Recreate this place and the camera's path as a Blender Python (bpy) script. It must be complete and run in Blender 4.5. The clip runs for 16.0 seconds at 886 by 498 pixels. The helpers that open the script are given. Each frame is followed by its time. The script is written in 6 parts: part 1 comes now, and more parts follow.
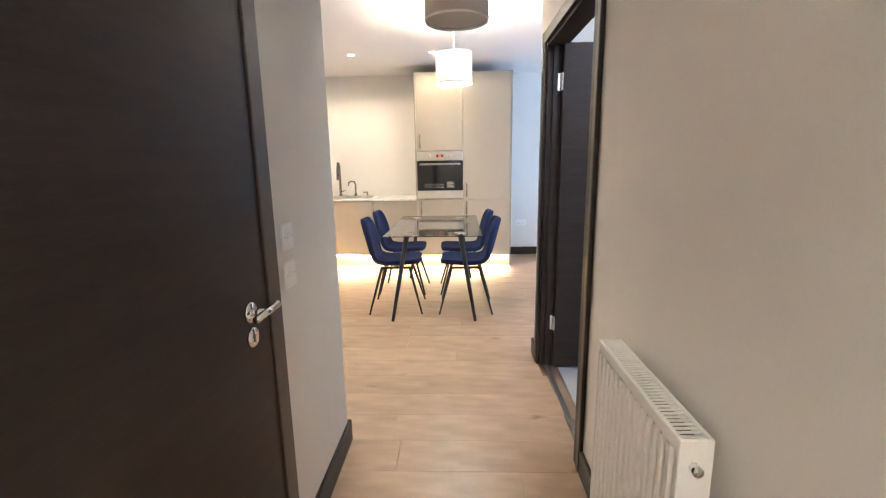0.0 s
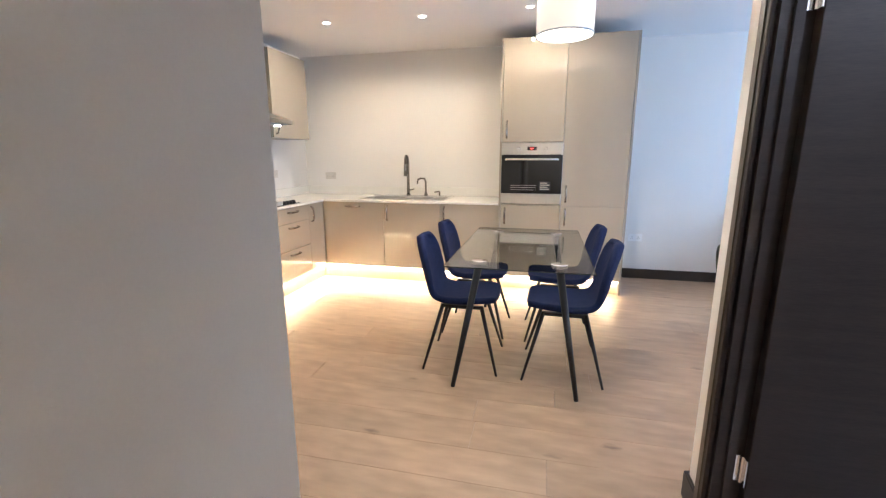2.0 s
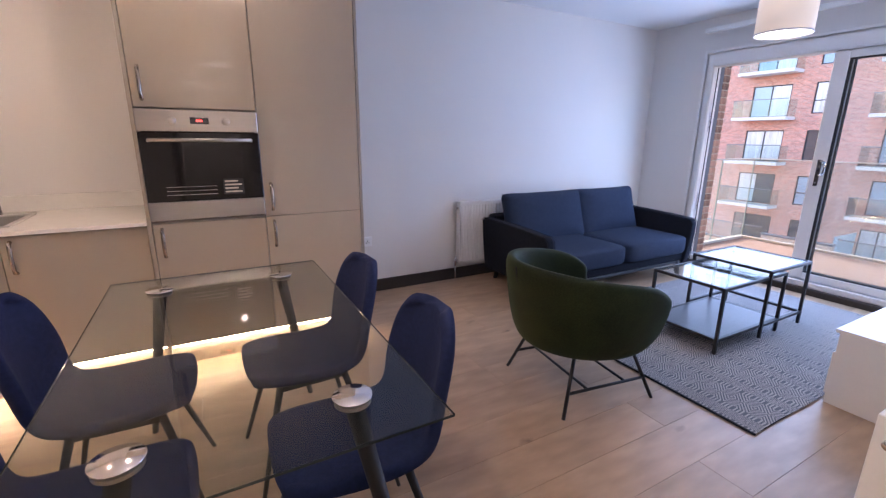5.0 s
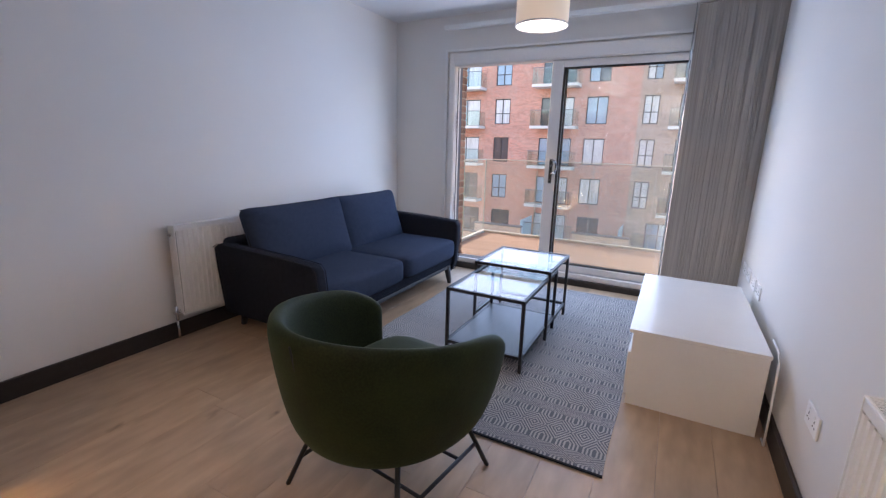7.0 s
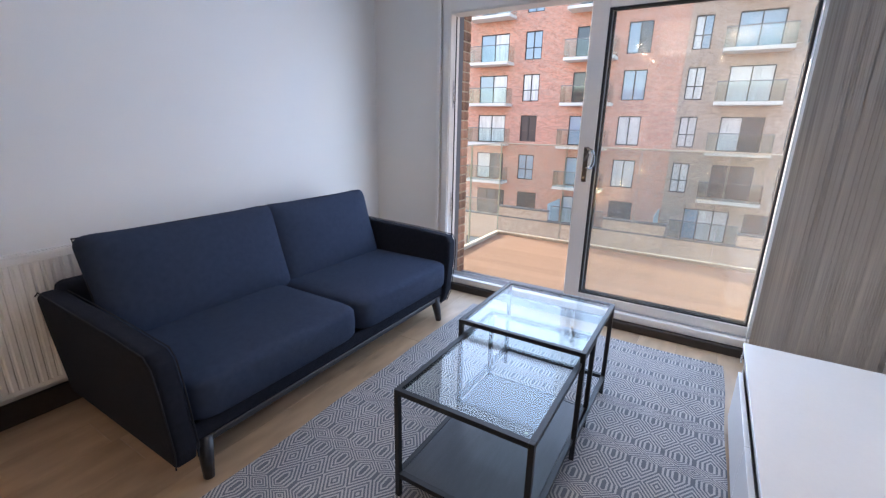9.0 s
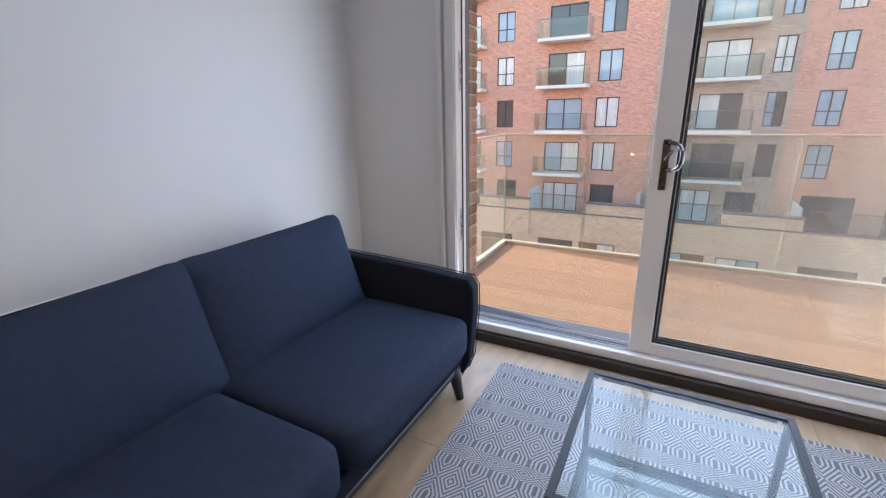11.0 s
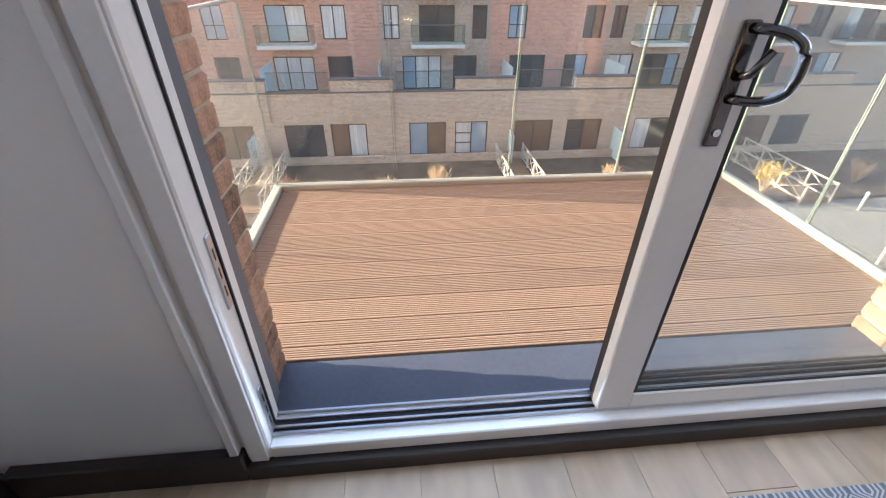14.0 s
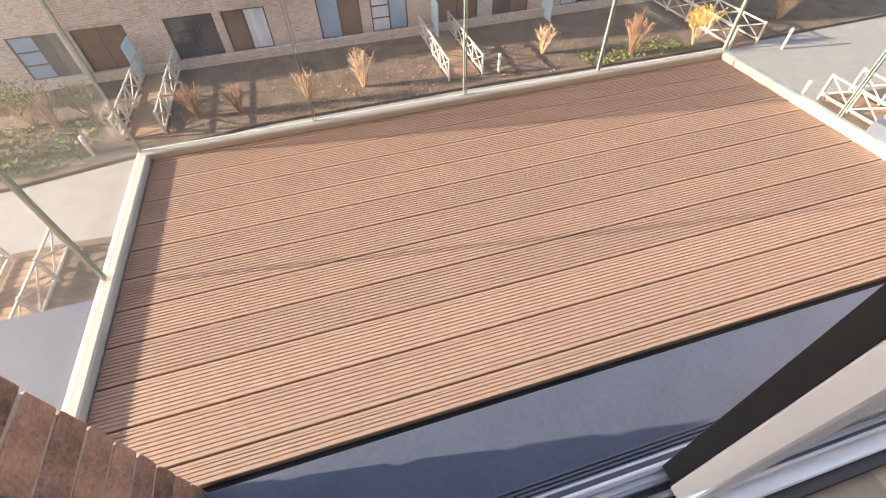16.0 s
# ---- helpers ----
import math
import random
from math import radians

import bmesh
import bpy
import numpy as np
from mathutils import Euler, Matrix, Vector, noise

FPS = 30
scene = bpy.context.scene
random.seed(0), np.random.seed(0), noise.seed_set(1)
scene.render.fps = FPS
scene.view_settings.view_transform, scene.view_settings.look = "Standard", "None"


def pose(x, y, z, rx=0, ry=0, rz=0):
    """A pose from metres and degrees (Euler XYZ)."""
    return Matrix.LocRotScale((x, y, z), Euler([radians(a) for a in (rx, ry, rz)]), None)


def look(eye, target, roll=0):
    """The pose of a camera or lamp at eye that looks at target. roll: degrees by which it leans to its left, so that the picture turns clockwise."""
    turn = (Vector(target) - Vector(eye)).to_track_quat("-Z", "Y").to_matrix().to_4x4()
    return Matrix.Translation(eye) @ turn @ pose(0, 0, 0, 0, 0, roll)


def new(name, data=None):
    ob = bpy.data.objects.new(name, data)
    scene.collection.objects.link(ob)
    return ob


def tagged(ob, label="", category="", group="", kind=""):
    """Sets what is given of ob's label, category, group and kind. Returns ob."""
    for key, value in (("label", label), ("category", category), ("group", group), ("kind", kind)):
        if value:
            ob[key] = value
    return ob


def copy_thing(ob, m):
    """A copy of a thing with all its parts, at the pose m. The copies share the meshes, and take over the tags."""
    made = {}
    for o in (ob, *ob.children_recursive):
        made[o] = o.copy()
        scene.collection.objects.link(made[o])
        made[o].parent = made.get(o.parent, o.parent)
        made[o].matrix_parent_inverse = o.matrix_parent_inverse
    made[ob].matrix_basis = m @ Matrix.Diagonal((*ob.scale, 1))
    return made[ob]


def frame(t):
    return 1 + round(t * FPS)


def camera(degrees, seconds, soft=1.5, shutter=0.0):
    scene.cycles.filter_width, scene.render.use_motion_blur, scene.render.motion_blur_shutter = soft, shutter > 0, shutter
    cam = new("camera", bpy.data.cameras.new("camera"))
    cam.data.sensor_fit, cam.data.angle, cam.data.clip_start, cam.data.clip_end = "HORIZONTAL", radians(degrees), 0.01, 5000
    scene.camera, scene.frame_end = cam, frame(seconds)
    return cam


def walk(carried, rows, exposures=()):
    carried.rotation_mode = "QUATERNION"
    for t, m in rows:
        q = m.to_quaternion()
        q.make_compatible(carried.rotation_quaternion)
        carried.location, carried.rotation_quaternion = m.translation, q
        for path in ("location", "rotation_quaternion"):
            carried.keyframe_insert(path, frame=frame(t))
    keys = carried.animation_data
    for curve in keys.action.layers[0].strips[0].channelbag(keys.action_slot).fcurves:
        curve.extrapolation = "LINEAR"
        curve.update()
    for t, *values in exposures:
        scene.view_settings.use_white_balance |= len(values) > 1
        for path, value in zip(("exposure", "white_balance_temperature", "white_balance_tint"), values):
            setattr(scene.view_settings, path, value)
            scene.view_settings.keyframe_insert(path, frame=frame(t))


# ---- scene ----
cam = camera(91.3, 16.0, soft=1.3)
PATH = [
    (0, (0.125, 0.492, 1.346), (0.053, 2.453, 0.959), -0.9),
    (0.5, (0.059, 0.86, 1.353), (-0.016, 2.821, 0.967), -1.2),
    (1, (0.036, 1.174, 1.335), (-0.039, 3.133, 0.937), -1.5),
    (1.5, (0.058, 1.464, 1.361), (-0.169, 3.409, 0.955), -1.3),
    (2, (0.038, 1.716, 1.364), (-0.409, 3.62, 0.948), -0.1),
    (2.5, (0.021, 1.992, 1.39), (-0.602, 3.842, 0.956), 0.2),
    (3, (0.01, 2.29, 1.408), (-0.664, 4.119, 0.964), 0.8),
    (3.5, (-0.033, 2.569, 1.397), (-0.603, 4.433, 0.95), 1.7),
    (4, (-0.134, 2.833, 1.405), (-0.155, 4.779, 0.947), -0.5),
    (4.5, (-0.154, 3.061, 1.38), (0.336, 4.938, 0.894), -0.4),
    (5, (-0.121, 3.322, 1.364), (0.813, 5.019, 0.866), 0.5),
    (5.2, (-0.105, 3.407, 1.364), (1.043, 4.965, 0.857), 0.7),
    (7.3, (0.571, 4.135, 1.308), (2.308, 4.997, 0.816), 0.9),
    (7.5, (0.7, 4.179, 1.34), (2.437, 5.021, 0.819), 0.2),
    (8, (1.006, 4.259, 1.333), (2.745, 5.09, 0.8), -0.1),
    (8.5, (1.321, 4.298, 1.338), (3.029, 5.177, 0.783), 0.5),
    (9, (1.641, 4.41, 1.337), (3.285, 5.404, 0.78), 1.1),
    (9.2, (1.731, 4.447, 1.347), (3.301, 5.549, 0.778), 1.3),
    (11.3, (2.548, 5.206, 1.342), (4.278, 5.988, 0.713), -2.7),
    (11.5, (2.649, 5.285, 1.334), (4.446, 5.88, 0.689), -2.0),
    (12, (2.824, 5.466, 1.326), (4.689, 5.614, 0.619), -1.8),
    (12.5, (3.004, 5.604, 1.334), (4.844, 5.467, 0.562), -1.6),
    (13, (3.299, 5.643, 1.32), (5.106, 5.485, 0.478), -1.4),
    (13.5, (3.583, 5.68, 1.292), (5.328, 5.525, 0.327), -0.0),
    (14, (3.847, 5.752, 1.283), (5.508, 5.588, 0.181), 0.5),
    (14.5, (4.064, 5.743, 1.24), (5.62, 5.587, -0.008), 0.9),
    (15, (4.292, 5.678, 1.213), (5.726, 5.547, -0.175), 1.7),
    (15.5, (4.456, 5.673, 1.19), (5.808, 5.498, -0.273), -0.3),
    (16, (4.595, 5.711, 1.199), (5.878, 5.368, -0.296), -2.1),
]
EXPOSURES = [(0.0, 3.97, 5520, 10), (0.5, 3.92, 5320, 8), (1.0, 3.94, 5200, 8), (1.5, 3.64, 5250, 9), (2.0, 3.69, 5380, 12), (3.0, 3.14, 6250, 24), (3.5, 3.19, 6250, 26), (4.5, 2.84, 5950, 35), (5.0, 2.84, 5770, 31), (7.5, 2.47, 6430, 25), (9.0, 2.63, 6530, 22), (11.5, 2.46, 7000, 22), (12.5, 2.56, 7110, 22), (14.0, 2.28, 6700, 21), (15.0, 2.42, 6730, 21), (16.0, 2.12, 6850, 25)]
walk(cam, [(t, look(eye, target, roll)) for t, eye, target, roll in PATH], EXPOSURES)

# ---- world, sun, large lights ----
SUN_WAY = Vector((0.165, 0.97, 0.265)).normalized()      # towards the sun
world = bpy.data.worlds.new("sky")
scene.world = world
world.use_nodes = True
wn = world.node_tree.nodes
sky = wn.new("ShaderNodeTexSky")
sky.sky_type = "NISHITA"
sky.sun_disc = False
sky.sun_elevation = math.asin(SUN_WAY.z)
sky.sun_rotation = math.atan2(SUN_WAY.x, SUN_WAY.y)
world.node_tree.links.new(sky.outputs[0], wn["Background"].inputs[0])
wn["Background"].inputs[1].default_value = 0.15


def lamp(name, kind, m, energy, colour, **more):
    data = bpy.data.lights.new(name, kind)
    data.energy, data.color = energy, colour
    if kind == "SUN":
        data.angle = more["angle"]
    if kind == "AREA":
        data.shape, data.size, data.size_y = "RECTANGLE", more["size"], more["size_y"]
    if kind == "SPOT":
        data.spot_size, data.spot_blend, data.shadow_soft_size = more["spot"], 0.35, 0.018
    if kind == "POINT":
        data.shadow_soft_size = more["radius"]
    ob = new(name, data)
    ob.matrix_world = m
    return ob


lamp("sun", "SUN", look(SUN_WAY * 30, (0, 0, 0)), 5.0, (1.0, 0.87, 0.70), angle=radians(0.5))
# added fill lamp inside the balcony door, strengthens the skylight that enters there
lamp("door_skylight", "AREA", look((4.595, 5.06, 1.12), (0, 5.06, 0.8)), 8.6, (0.48, 0.71, 1.0), size=2.2, size_y=1.95)

# ---- materials ----


def mat(name, colour, rough=0.5, metal=0.0, var=0.08, scale=6.0, fine=80.0, bump=0.05, stretch=(1, 1, 1), coat=0.0, random_tone=0.0, spec=0.5):
    """Principled surface with variation at two scales and a fine relief."""
    m = bpy.data.materials.new(name)
    m.use_nodes = True
    nt = m.node_tree
    n, link = nt.nodes, nt.links.new
    b = n["Principled BSDF"]
    b.inputs["Roughness"].default_value = rough
    b.inputs["Metallic"].default_value = metal
    b.inputs["Coat Weight"].default_value = coat
    b.inputs["Coat Roughness"].default_value = 0.04
    b.inputs["Specular IOR Level"].default_value = spec
    tc = n.new("ShaderNodeTexCoord")
    mp = n.new("ShaderNodeMapping")
    mp.inputs["Scale"].default_value = stretch
    link(tc.outputs["Object"], mp.inputs["Vector"])
    big, small = n.new("ShaderNodeTexNoise"), n.new("ShaderNodeTexNoise")
    big.inputs["Scale"].default_value, small.inputs["Scale"].default_value = scale, fine
    big.inputs["Detail"].default_value, small.inputs["Detail"].default_value = 4, 3
    add = n.new("ShaderNodeMath")
    add.operation = "ADD"
    for t in (big, small):
        link(mp.outputs[0], t.inputs["Vector"])
    link(big.outputs[0], add.inputs[0])
    link(small.outputs[0], add.inputs[1])
    total = add.outputs[0]
    if random_tone:
        info, mul, add2 = n.new("ShaderNodeObjectInfo"), n.new("ShaderNodeMath"), n.new("ShaderNodeMath")
        mul.operation = "MULTIPLY_ADD"
        link(info.outputs["Random"], mul.inputs[0])
        mul.inputs[1].default_value, mul.inputs[2].default_value = random_tone, -random_tone / 2
        link(total, add2.inputs[0])
        link(mul.outputs[0], add2.inputs[1])
        total = add2.outputs[0]
    ramp = n.new("ShaderNodeMapRange")
    ramp.inputs["From Min"].default_value, ramp.inputs["From Max"].default_value = 0.6, 1.4
    ramp.inputs["To Min"].default_value, ramp.inputs["To Max"].default_value = 1 - var, 1 + var
    ramp.clamp = False
    link(total, ramp.inputs[0])
    col = n.new("ShaderNodeVectorMath")
    col.operation = "SCALE"
    col.inputs[0].default_value = colour
    link(ramp.outputs[0], col.inputs["Scale"])
    link(col.outputs[0], b.inputs["Base Color"])
    if bump:
        bp = n.new("ShaderNodeBump")
        bp.inputs["Strength"].default_value, bp.inputs["Distance"].default_value = bump, 0.01
        link(small.outputs[0], bp.inputs["Height"])
        link(bp.outputs[0], b.inputs["Normal"])
    return m


def emitter(name, colour, strength):
    m = bpy.data.materials.new(name)
    m.use_nodes = True
    b = m.node_tree.nodes["Principled BSDF"]
    b.inputs["Base Color"].default_value = (*colour, 1)
    b.inputs["Emission Color"].default_value = (*colour, 1)
    b.inputs["Emission Strength"].default_value = strength
    return m


def glass(name, tint=(0.985, 1, 0.992), gloss=0.05, sheen=0.035, dust=0.0):
    """Thin clear pane: see-through, with a mirror sheen that grows towards grazing, and a film of dust."""
    m = bpy.data.materials.new(name)
    m.use_nodes = True
    nt = m.node_tree
    n, link = nt.nodes, nt.links.new
    n.clear()
    out, tr, gl, mx, lw, pw, ma = (n.new(k) for k in ("ShaderNodeOutputMaterial", "ShaderNodeBsdfTransparent", "ShaderNodeBsdfGlossy", "ShaderNodeMixShader", "ShaderNodeLayerWeight", "ShaderNodeMath", "ShaderNodeMath"))
    tr.inputs[0].default_value = (*tint, 1)
    gl.inputs["Roughness"].default_value = gloss
    lw.inputs[0].default_value = 0.5
    pw.operation, pw.inputs[1].default_value = "POWER", 5.0
    ma.operation, ma.inputs[1].default_value, ma.inputs[2].default_value = "MULTIPLY_ADD", 0.9, sheen
    link(lw.outputs["Facing"], pw.inputs[0])
    link(pw.outputs[0], ma.inputs[0])
    link(ma.outputs[0], mx.inputs[0])
    link(tr.outputs[0], mx.inputs[1])
    link(gl.outputs[0], mx.inputs[2])
    if dust:
        film, mx2 = n.new("ShaderNodeBsdfTranslucent"), n.new("ShaderNodeMixShader")
        streak, spread = n.new("ShaderNodeTexNoise"), n.new("ShaderNodeMapRange")
        streak.inputs["Scale"].default_value = 2.5
        spread.inputs["To Min"].default_value, spread.inputs["To Max"].default_value = dust * 0.5, dust * 1.5
        film.inputs[0].default_value = (0.75, 0.77, 0.8, 1)
        link(streak.outputs[0], spread.inputs[0])
        link(spread.outputs[0], mx2.inputs[0])
        link(mx.outputs[0], mx2.inputs[1])
        link(film.outputs[0], mx2.inputs[2])
        link(mx2.outputs[0], out.inputs[0])
        return m
    link(mx.outputs[0], out.inputs[0])
    return m


def brickwork(name, a, b2, mortar, scale=1.0, plane="YZ"):
    """Stretcher-bond brickwork for surfaces that stay far off."""
    m = mat(name, a, 0.85, bump=0.0)
    nt = m.node_tree
    n, link = nt.nodes, nt.links.new
    tc, sep, com, br = (n.new(k) for k in ("ShaderNodeTexCoord", "ShaderNodeSeparateXYZ", "ShaderNodeCombineXYZ", "ShaderNodeTexBrick"))
    link(tc.outputs["Object"], sep.inputs[0])
    link(sep.outputs["Y" if plane == "YZ" else "X"], com.inputs[0])
    link(sep.outputs["Z"], com.inputs[1])
    link(com.outputs[0], br.inputs["Vector"])
    br.inputs["Scale"].default_value = scale
    br.inputs["Brick Width"].default_value, br.inputs["Row Height"].default_value = 0.225, 0.075
    br.inputs["Mortar Size"].default_value = 0.012
    br.inputs["Color1"].default_value, br.inputs["Color2"].default_value = (*a, 1), (*b2, 1)
    br.inputs["Mortar"].default_value = (*mortar, 1)
    no, mx = n.new("ShaderNodeTexNoise"), n.new("ShaderNodeMix")
    no.inputs["Scale"].default_value = 7.0
    no.inputs["Detail"].default_value = 6
    mx.data_type, mx.blend_type = "RGBA", "OVERLAY"
    mx.inputs[0].default_value = 0.4
    link(tc.outputs["Object"], no.inputs["Vector"])
    link(br.outputs[0], mx.inputs[6])
    link(no.outputs[0], mx.inputs[7])
    link(mx.outputs[2], n["Principled BSDF"].inputs["Base Color"])
    bp = n.new("ShaderNodeBump")
    bp.inputs["Strength"].default_value, bp.inputs["Distance"].default_value, bp.invert = 0.5, 0.01, True
    link(br.outputs["Fac"], bp.inputs["Height"])
    link(bp.outputs[0], n["Principled BSDF"].inputs["Normal"])
    return m


PAINT = mat("matt_white_paint", (0.77, 0.75, 0.72), 0.75, var=0.025, scale=1.2, fine=220, bump=0.03)
CEILING = mat("ceiling_paint", (0.82, 0.82, 0.82), 0.85, var=0.02, scale=0.8, fine=200, bump=0.02)
WENGE = mat("dark_stained_veneer", (0.032, 0.0215, 0.018), 0.45, var=0.35, scale=3, fine=30, bump=0.06, stretch=(1, 1, 14), spec=0.35)
WENGE_H = mat("dark_stained_trim", (0.028, 0.021, 0.018), 0.4, var=0.25, scale=3, fine=40, bump=0.05)
# same veneer as WENGE, with grazing sheen put into a lighter colour
WENGE_EDGE = mat("sheen_veneer_edge", (0.085, 0.066, 0.050), 0.4, var=0.2, scale=3, fine=40, bump=0.05)
HANDLE = mat("satin_bronzed_steel", (0.44, 0.39, 0.33), 0.25, 1.0, var=0.06, bump=0.0)
DARK_CHROME = mat("dark_bronzed_chrome", (0.16, 0.15, 0.145), 0.2, 1.0, var=0.05, bump=0.0)
CHROME = mat("chrome", (0.82, 0.82, 0.83), 0.12, 1.0, var=0.03, bump=0.0)
TAP_STEEL = mat("dark_satin_steel", (0.30, 0.275, 0.25), 0.22, 1.0, var=0.06, bump=0.0)
HOOD_STEEL = mat("dull_brushed_steel", (0.42, 0.385, 0.34), 0.3, 1.0, var=0.08, scale=4, fine=300, bump=0.02, stretch=(1, 1, 12))
STEEL = mat("brushed_steel", (0.60, 0.58, 0.55), 0.28, 1.0, var=0.06, scale=4, fine=300, bump=0.02, stretch=(1, 1, 12))
WHITE_METAL = mat("white_enamel", (0.80, 0.80, 0.78), 0.35, var=0.02, bump=0.01)
WHITE_PLASTIC = mat("white_plastic", (0.86, 0.86, 0.86), 0.4, var=0.02, bump=0.0)
PLATE_STEEL = mat("satin_steel_plate", (0.62, 0.585, 0.54), 0.4, 0.25, var=0.05, bump=0.0)
UPVC = mat("white_door_profile", (0.80, 0.785, 0.76), 0.35, var=0.03, scale=3, bump=0.01)
GREIGE = mat("gloss_greige_lacquer", (0.40, 0.35, 0.275), 0.06, var=0.015, bump=0.0, coat=0.6)
GREIGE_SIDE = mat("satin_greige_board", (0.36, 0.32, 0.26), 0.3, var=0.02, bump=0.0)
QUARTZ = mat("white_quartz", (0.80, 0.78, 0.73), 0.22, var=0.04, scale=30, fine=260, bump=0.0)
BLACK_GLASS = mat("black_glass", (0.008, 0.008, 0.009), 0.05, var=0.02, bump=0.0)
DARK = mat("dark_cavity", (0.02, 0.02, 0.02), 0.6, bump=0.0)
GREY_GLASS = mat("grey_glass_panel", (0.19, 0.20, 0.23), 0.08, var=0.02, bump=0.0, coat=0.4)
BLUE = mat("navy_woven_fabric", (0.0145, 0.022, 0.068), 0.9, var=0.3, scale=60, fine=500, bump=0.35, spec=0.2)
SOFA = mat("slate_blue_weave", (0.031, 0.043, 0.073), 0.95, var=0.14, scale=40, fine=600, bump=0.4, spec=0.15)
SOFA_DARK = mat("charcoal_weave", (0.016, 0.018, 0.026), 0.95, var=0.25, scale=40, fine=600, bump=0.4, spec=0.15)
PIPING = mat("dark_piping", (0.008, 0.010, 0.016), 0.9, bump=0.0)
# strong mottling puts the pile's highlights into the colour
VELVET = mat("green_velvet", (0.011, 0.0175, 0.005), 0.7, var=0.7, scale=6, fine=140, bump=0.08, spec=0.2)
VELVET.node_tree.nodes["Principled BSDF"].inputs["Sheen Weight"].default_value = 0.10
VELVET.node_tree.nodes["Principled BSDF"].inputs["Sheen Tint"].default_value = (0.35, 0.5, 0.25, 1)
BLACK_METAL = mat("black_powder_coat", (0.008, 0.008, 0.009), 0.5, 0.0, var=0.1, fine=200, bump=0.03)
BLACK_WOOD = mat("black_stained_wood", (0.020, 0.020, 0.023), 0.42, var=0.35, scale=6, fine=60, bump=0.05, stretch=(1, 12, 1))
OAK = mat("limed_oak_boards", (0.405, 0.28, 0.178), 0.36, var=0.24, scale=1.1, fine=4.5, bump=0.0, stretch=(1, 3.2, 1), random_tone=0.28)
OAK_GAP = mat("board_joint", (0.24, 0.165, 0.11), 0.8, bump=0.0)
TILE = mat("pale_floor_tile", (0.55, 0.55, 0.56), 0.3, var=0.04, bump=0.0)
PLAIN_CLOTH = mat("unlit_shade_cloth", (0.62, 0.58, 0.54), 0.9, var=0.05, fine=300, bump=0.05)
SHADE_CLOTH = emitter("lit_cloth_shade", (1.0, 0.86, 0.66), 0.055)
DIFFUSER = emitter("lit_diffuser", (1.0, 0.88, 0.68), 0.6)
SPOT_GLOW = emitter("lit_spotlight", (1.0, 0.88, 0.7), 2.4)
HOOD_GLOW = emitter("lit_hood_lamp", (1.0, 0.95, 0.85), 3.0)
LED = emitter("warm_led_tape", (1.0, 0.72, 0.38), 17.0)
RED_DIGITS = emitter("red_display", (1.0, 0.05, 0.03), 0.6)
PANE = glass("clear_pane", dust=0.03)
TABLE_GLASS = glass("smoky_table_glass", (0.84, 0.87, 0.86), 0.02, 0.05)
SMALL_GLASS = glass("coffee_table_glass", (0.92, 0.95, 0.94), 0.02, 0.045)
BALUSTRADE = glass("greenish_balustrade_glass", (0.91, 0.95, 0.92), 0.02, dust=0.012)
TABLE_EDGE = mat("dark_glass_edge", (0.035, 0.045, 0.042), 0.12, bump=0.0)
GLASS_EDGE = mat("green_glass_edge", (0.27, 0.33, 0.29), 0.1, bump=0.0)
DECK = mat("ribbed_composite_decking", (0.323, 0.217, 0.157), 0.7, var=0.16, scale=2.5, fine=120, bump=0.1, stretch=(1, 0.3, 1), random_tone=0.35)
KERB = mat("cream_coated_edge", (0.47, 0.45, 0.39), 0.5, var=0.06, bump=0.02)
GREY_METAL = mat("grey_coated_metal", (0.115, 0.125, 0.145), 0.45, var=0.06, scale=4, bump=0.01)
SILL_METAL = mat("grey_sill_metal", (0.078, 0.091, 0.125), 0.42, var=0.16, scale=5, fine=60, bump=0.02)
GREY_FRAME = mat("grey_outer_profile", (0.33, 0.36, 0.39), 0.4, var=0.06, scale=4, bump=0.01)
GASKET = mat("black_gasket", (0.015, 0.015, 0.017), 0.6, bump=0.0)
ALU = mat("aluminium_track", (0.62, 0.63, 0.66), 0.3, 0.9, var=0.08, bump=0.0)
BRICK = mat("rough_red_brick", (0.34, 0.19, 0.125), 0.9, var=0.45, scale=20, fine=120, bump=0.7, random_tone=0.7)
MORTAR = mat("pale_mortar", (0.46, 0.37, 0.27), 0.95, var=0.12, scale=20, fine=150, bump=0.4)
BLIND = mat("grey_blind_cloth", (0.40, 0.37, 0.335), 0.85, var=0.36, scale=55, fine=170, bump=0.1, stretch=(1, 10, 0.012))
# paler copy of the blind cloth: sunlight put into the colour
SUNLIT_CLOTH = mat("sunlit_blind_cloth", (0.40, 0.40, 0.37), 0.85, var=0.06, scale=4, fine=300, bump=0.05)
BEAD = mat("white_bead_chain", (0.7, 0.68, 0.64), 0.4, bump=0.0)
FAC_RED = brickwork("red_facade_brick", (0.68, 0.285, 0.20), (0.40, 0.165, 0.12), (0.55, 0.43, 0.36))
FAC_DARK = brickwork("brown_facade_brick", (0.27, 0.185, 0.15), (0.44, 0.31, 0.245), (0.50, 0.43, 0.37))
FAC_BUFF = brickwork("buff_facade_brick", (0.56, 0.41, 0.32), (0.36, 0.255, 0.20), (0.62, 0.54, 0.46))
OWN_BRICK = brickwork("own_facade_brick", (0.40, 0.23, 0.16), (0.33, 0.19, 0.14), (0.48, 0.40, 0.32))
WIN_FRAME = mat("anthracite_frame", (0.03, 0.032, 0.036), 0.5, bump=0.0)
WIN_DARK = mat("dark_window_glass", (0.05, 0.06, 0.07), 0.06, var=0.3, scale=0.7, bump=0.0, spec=0.9)
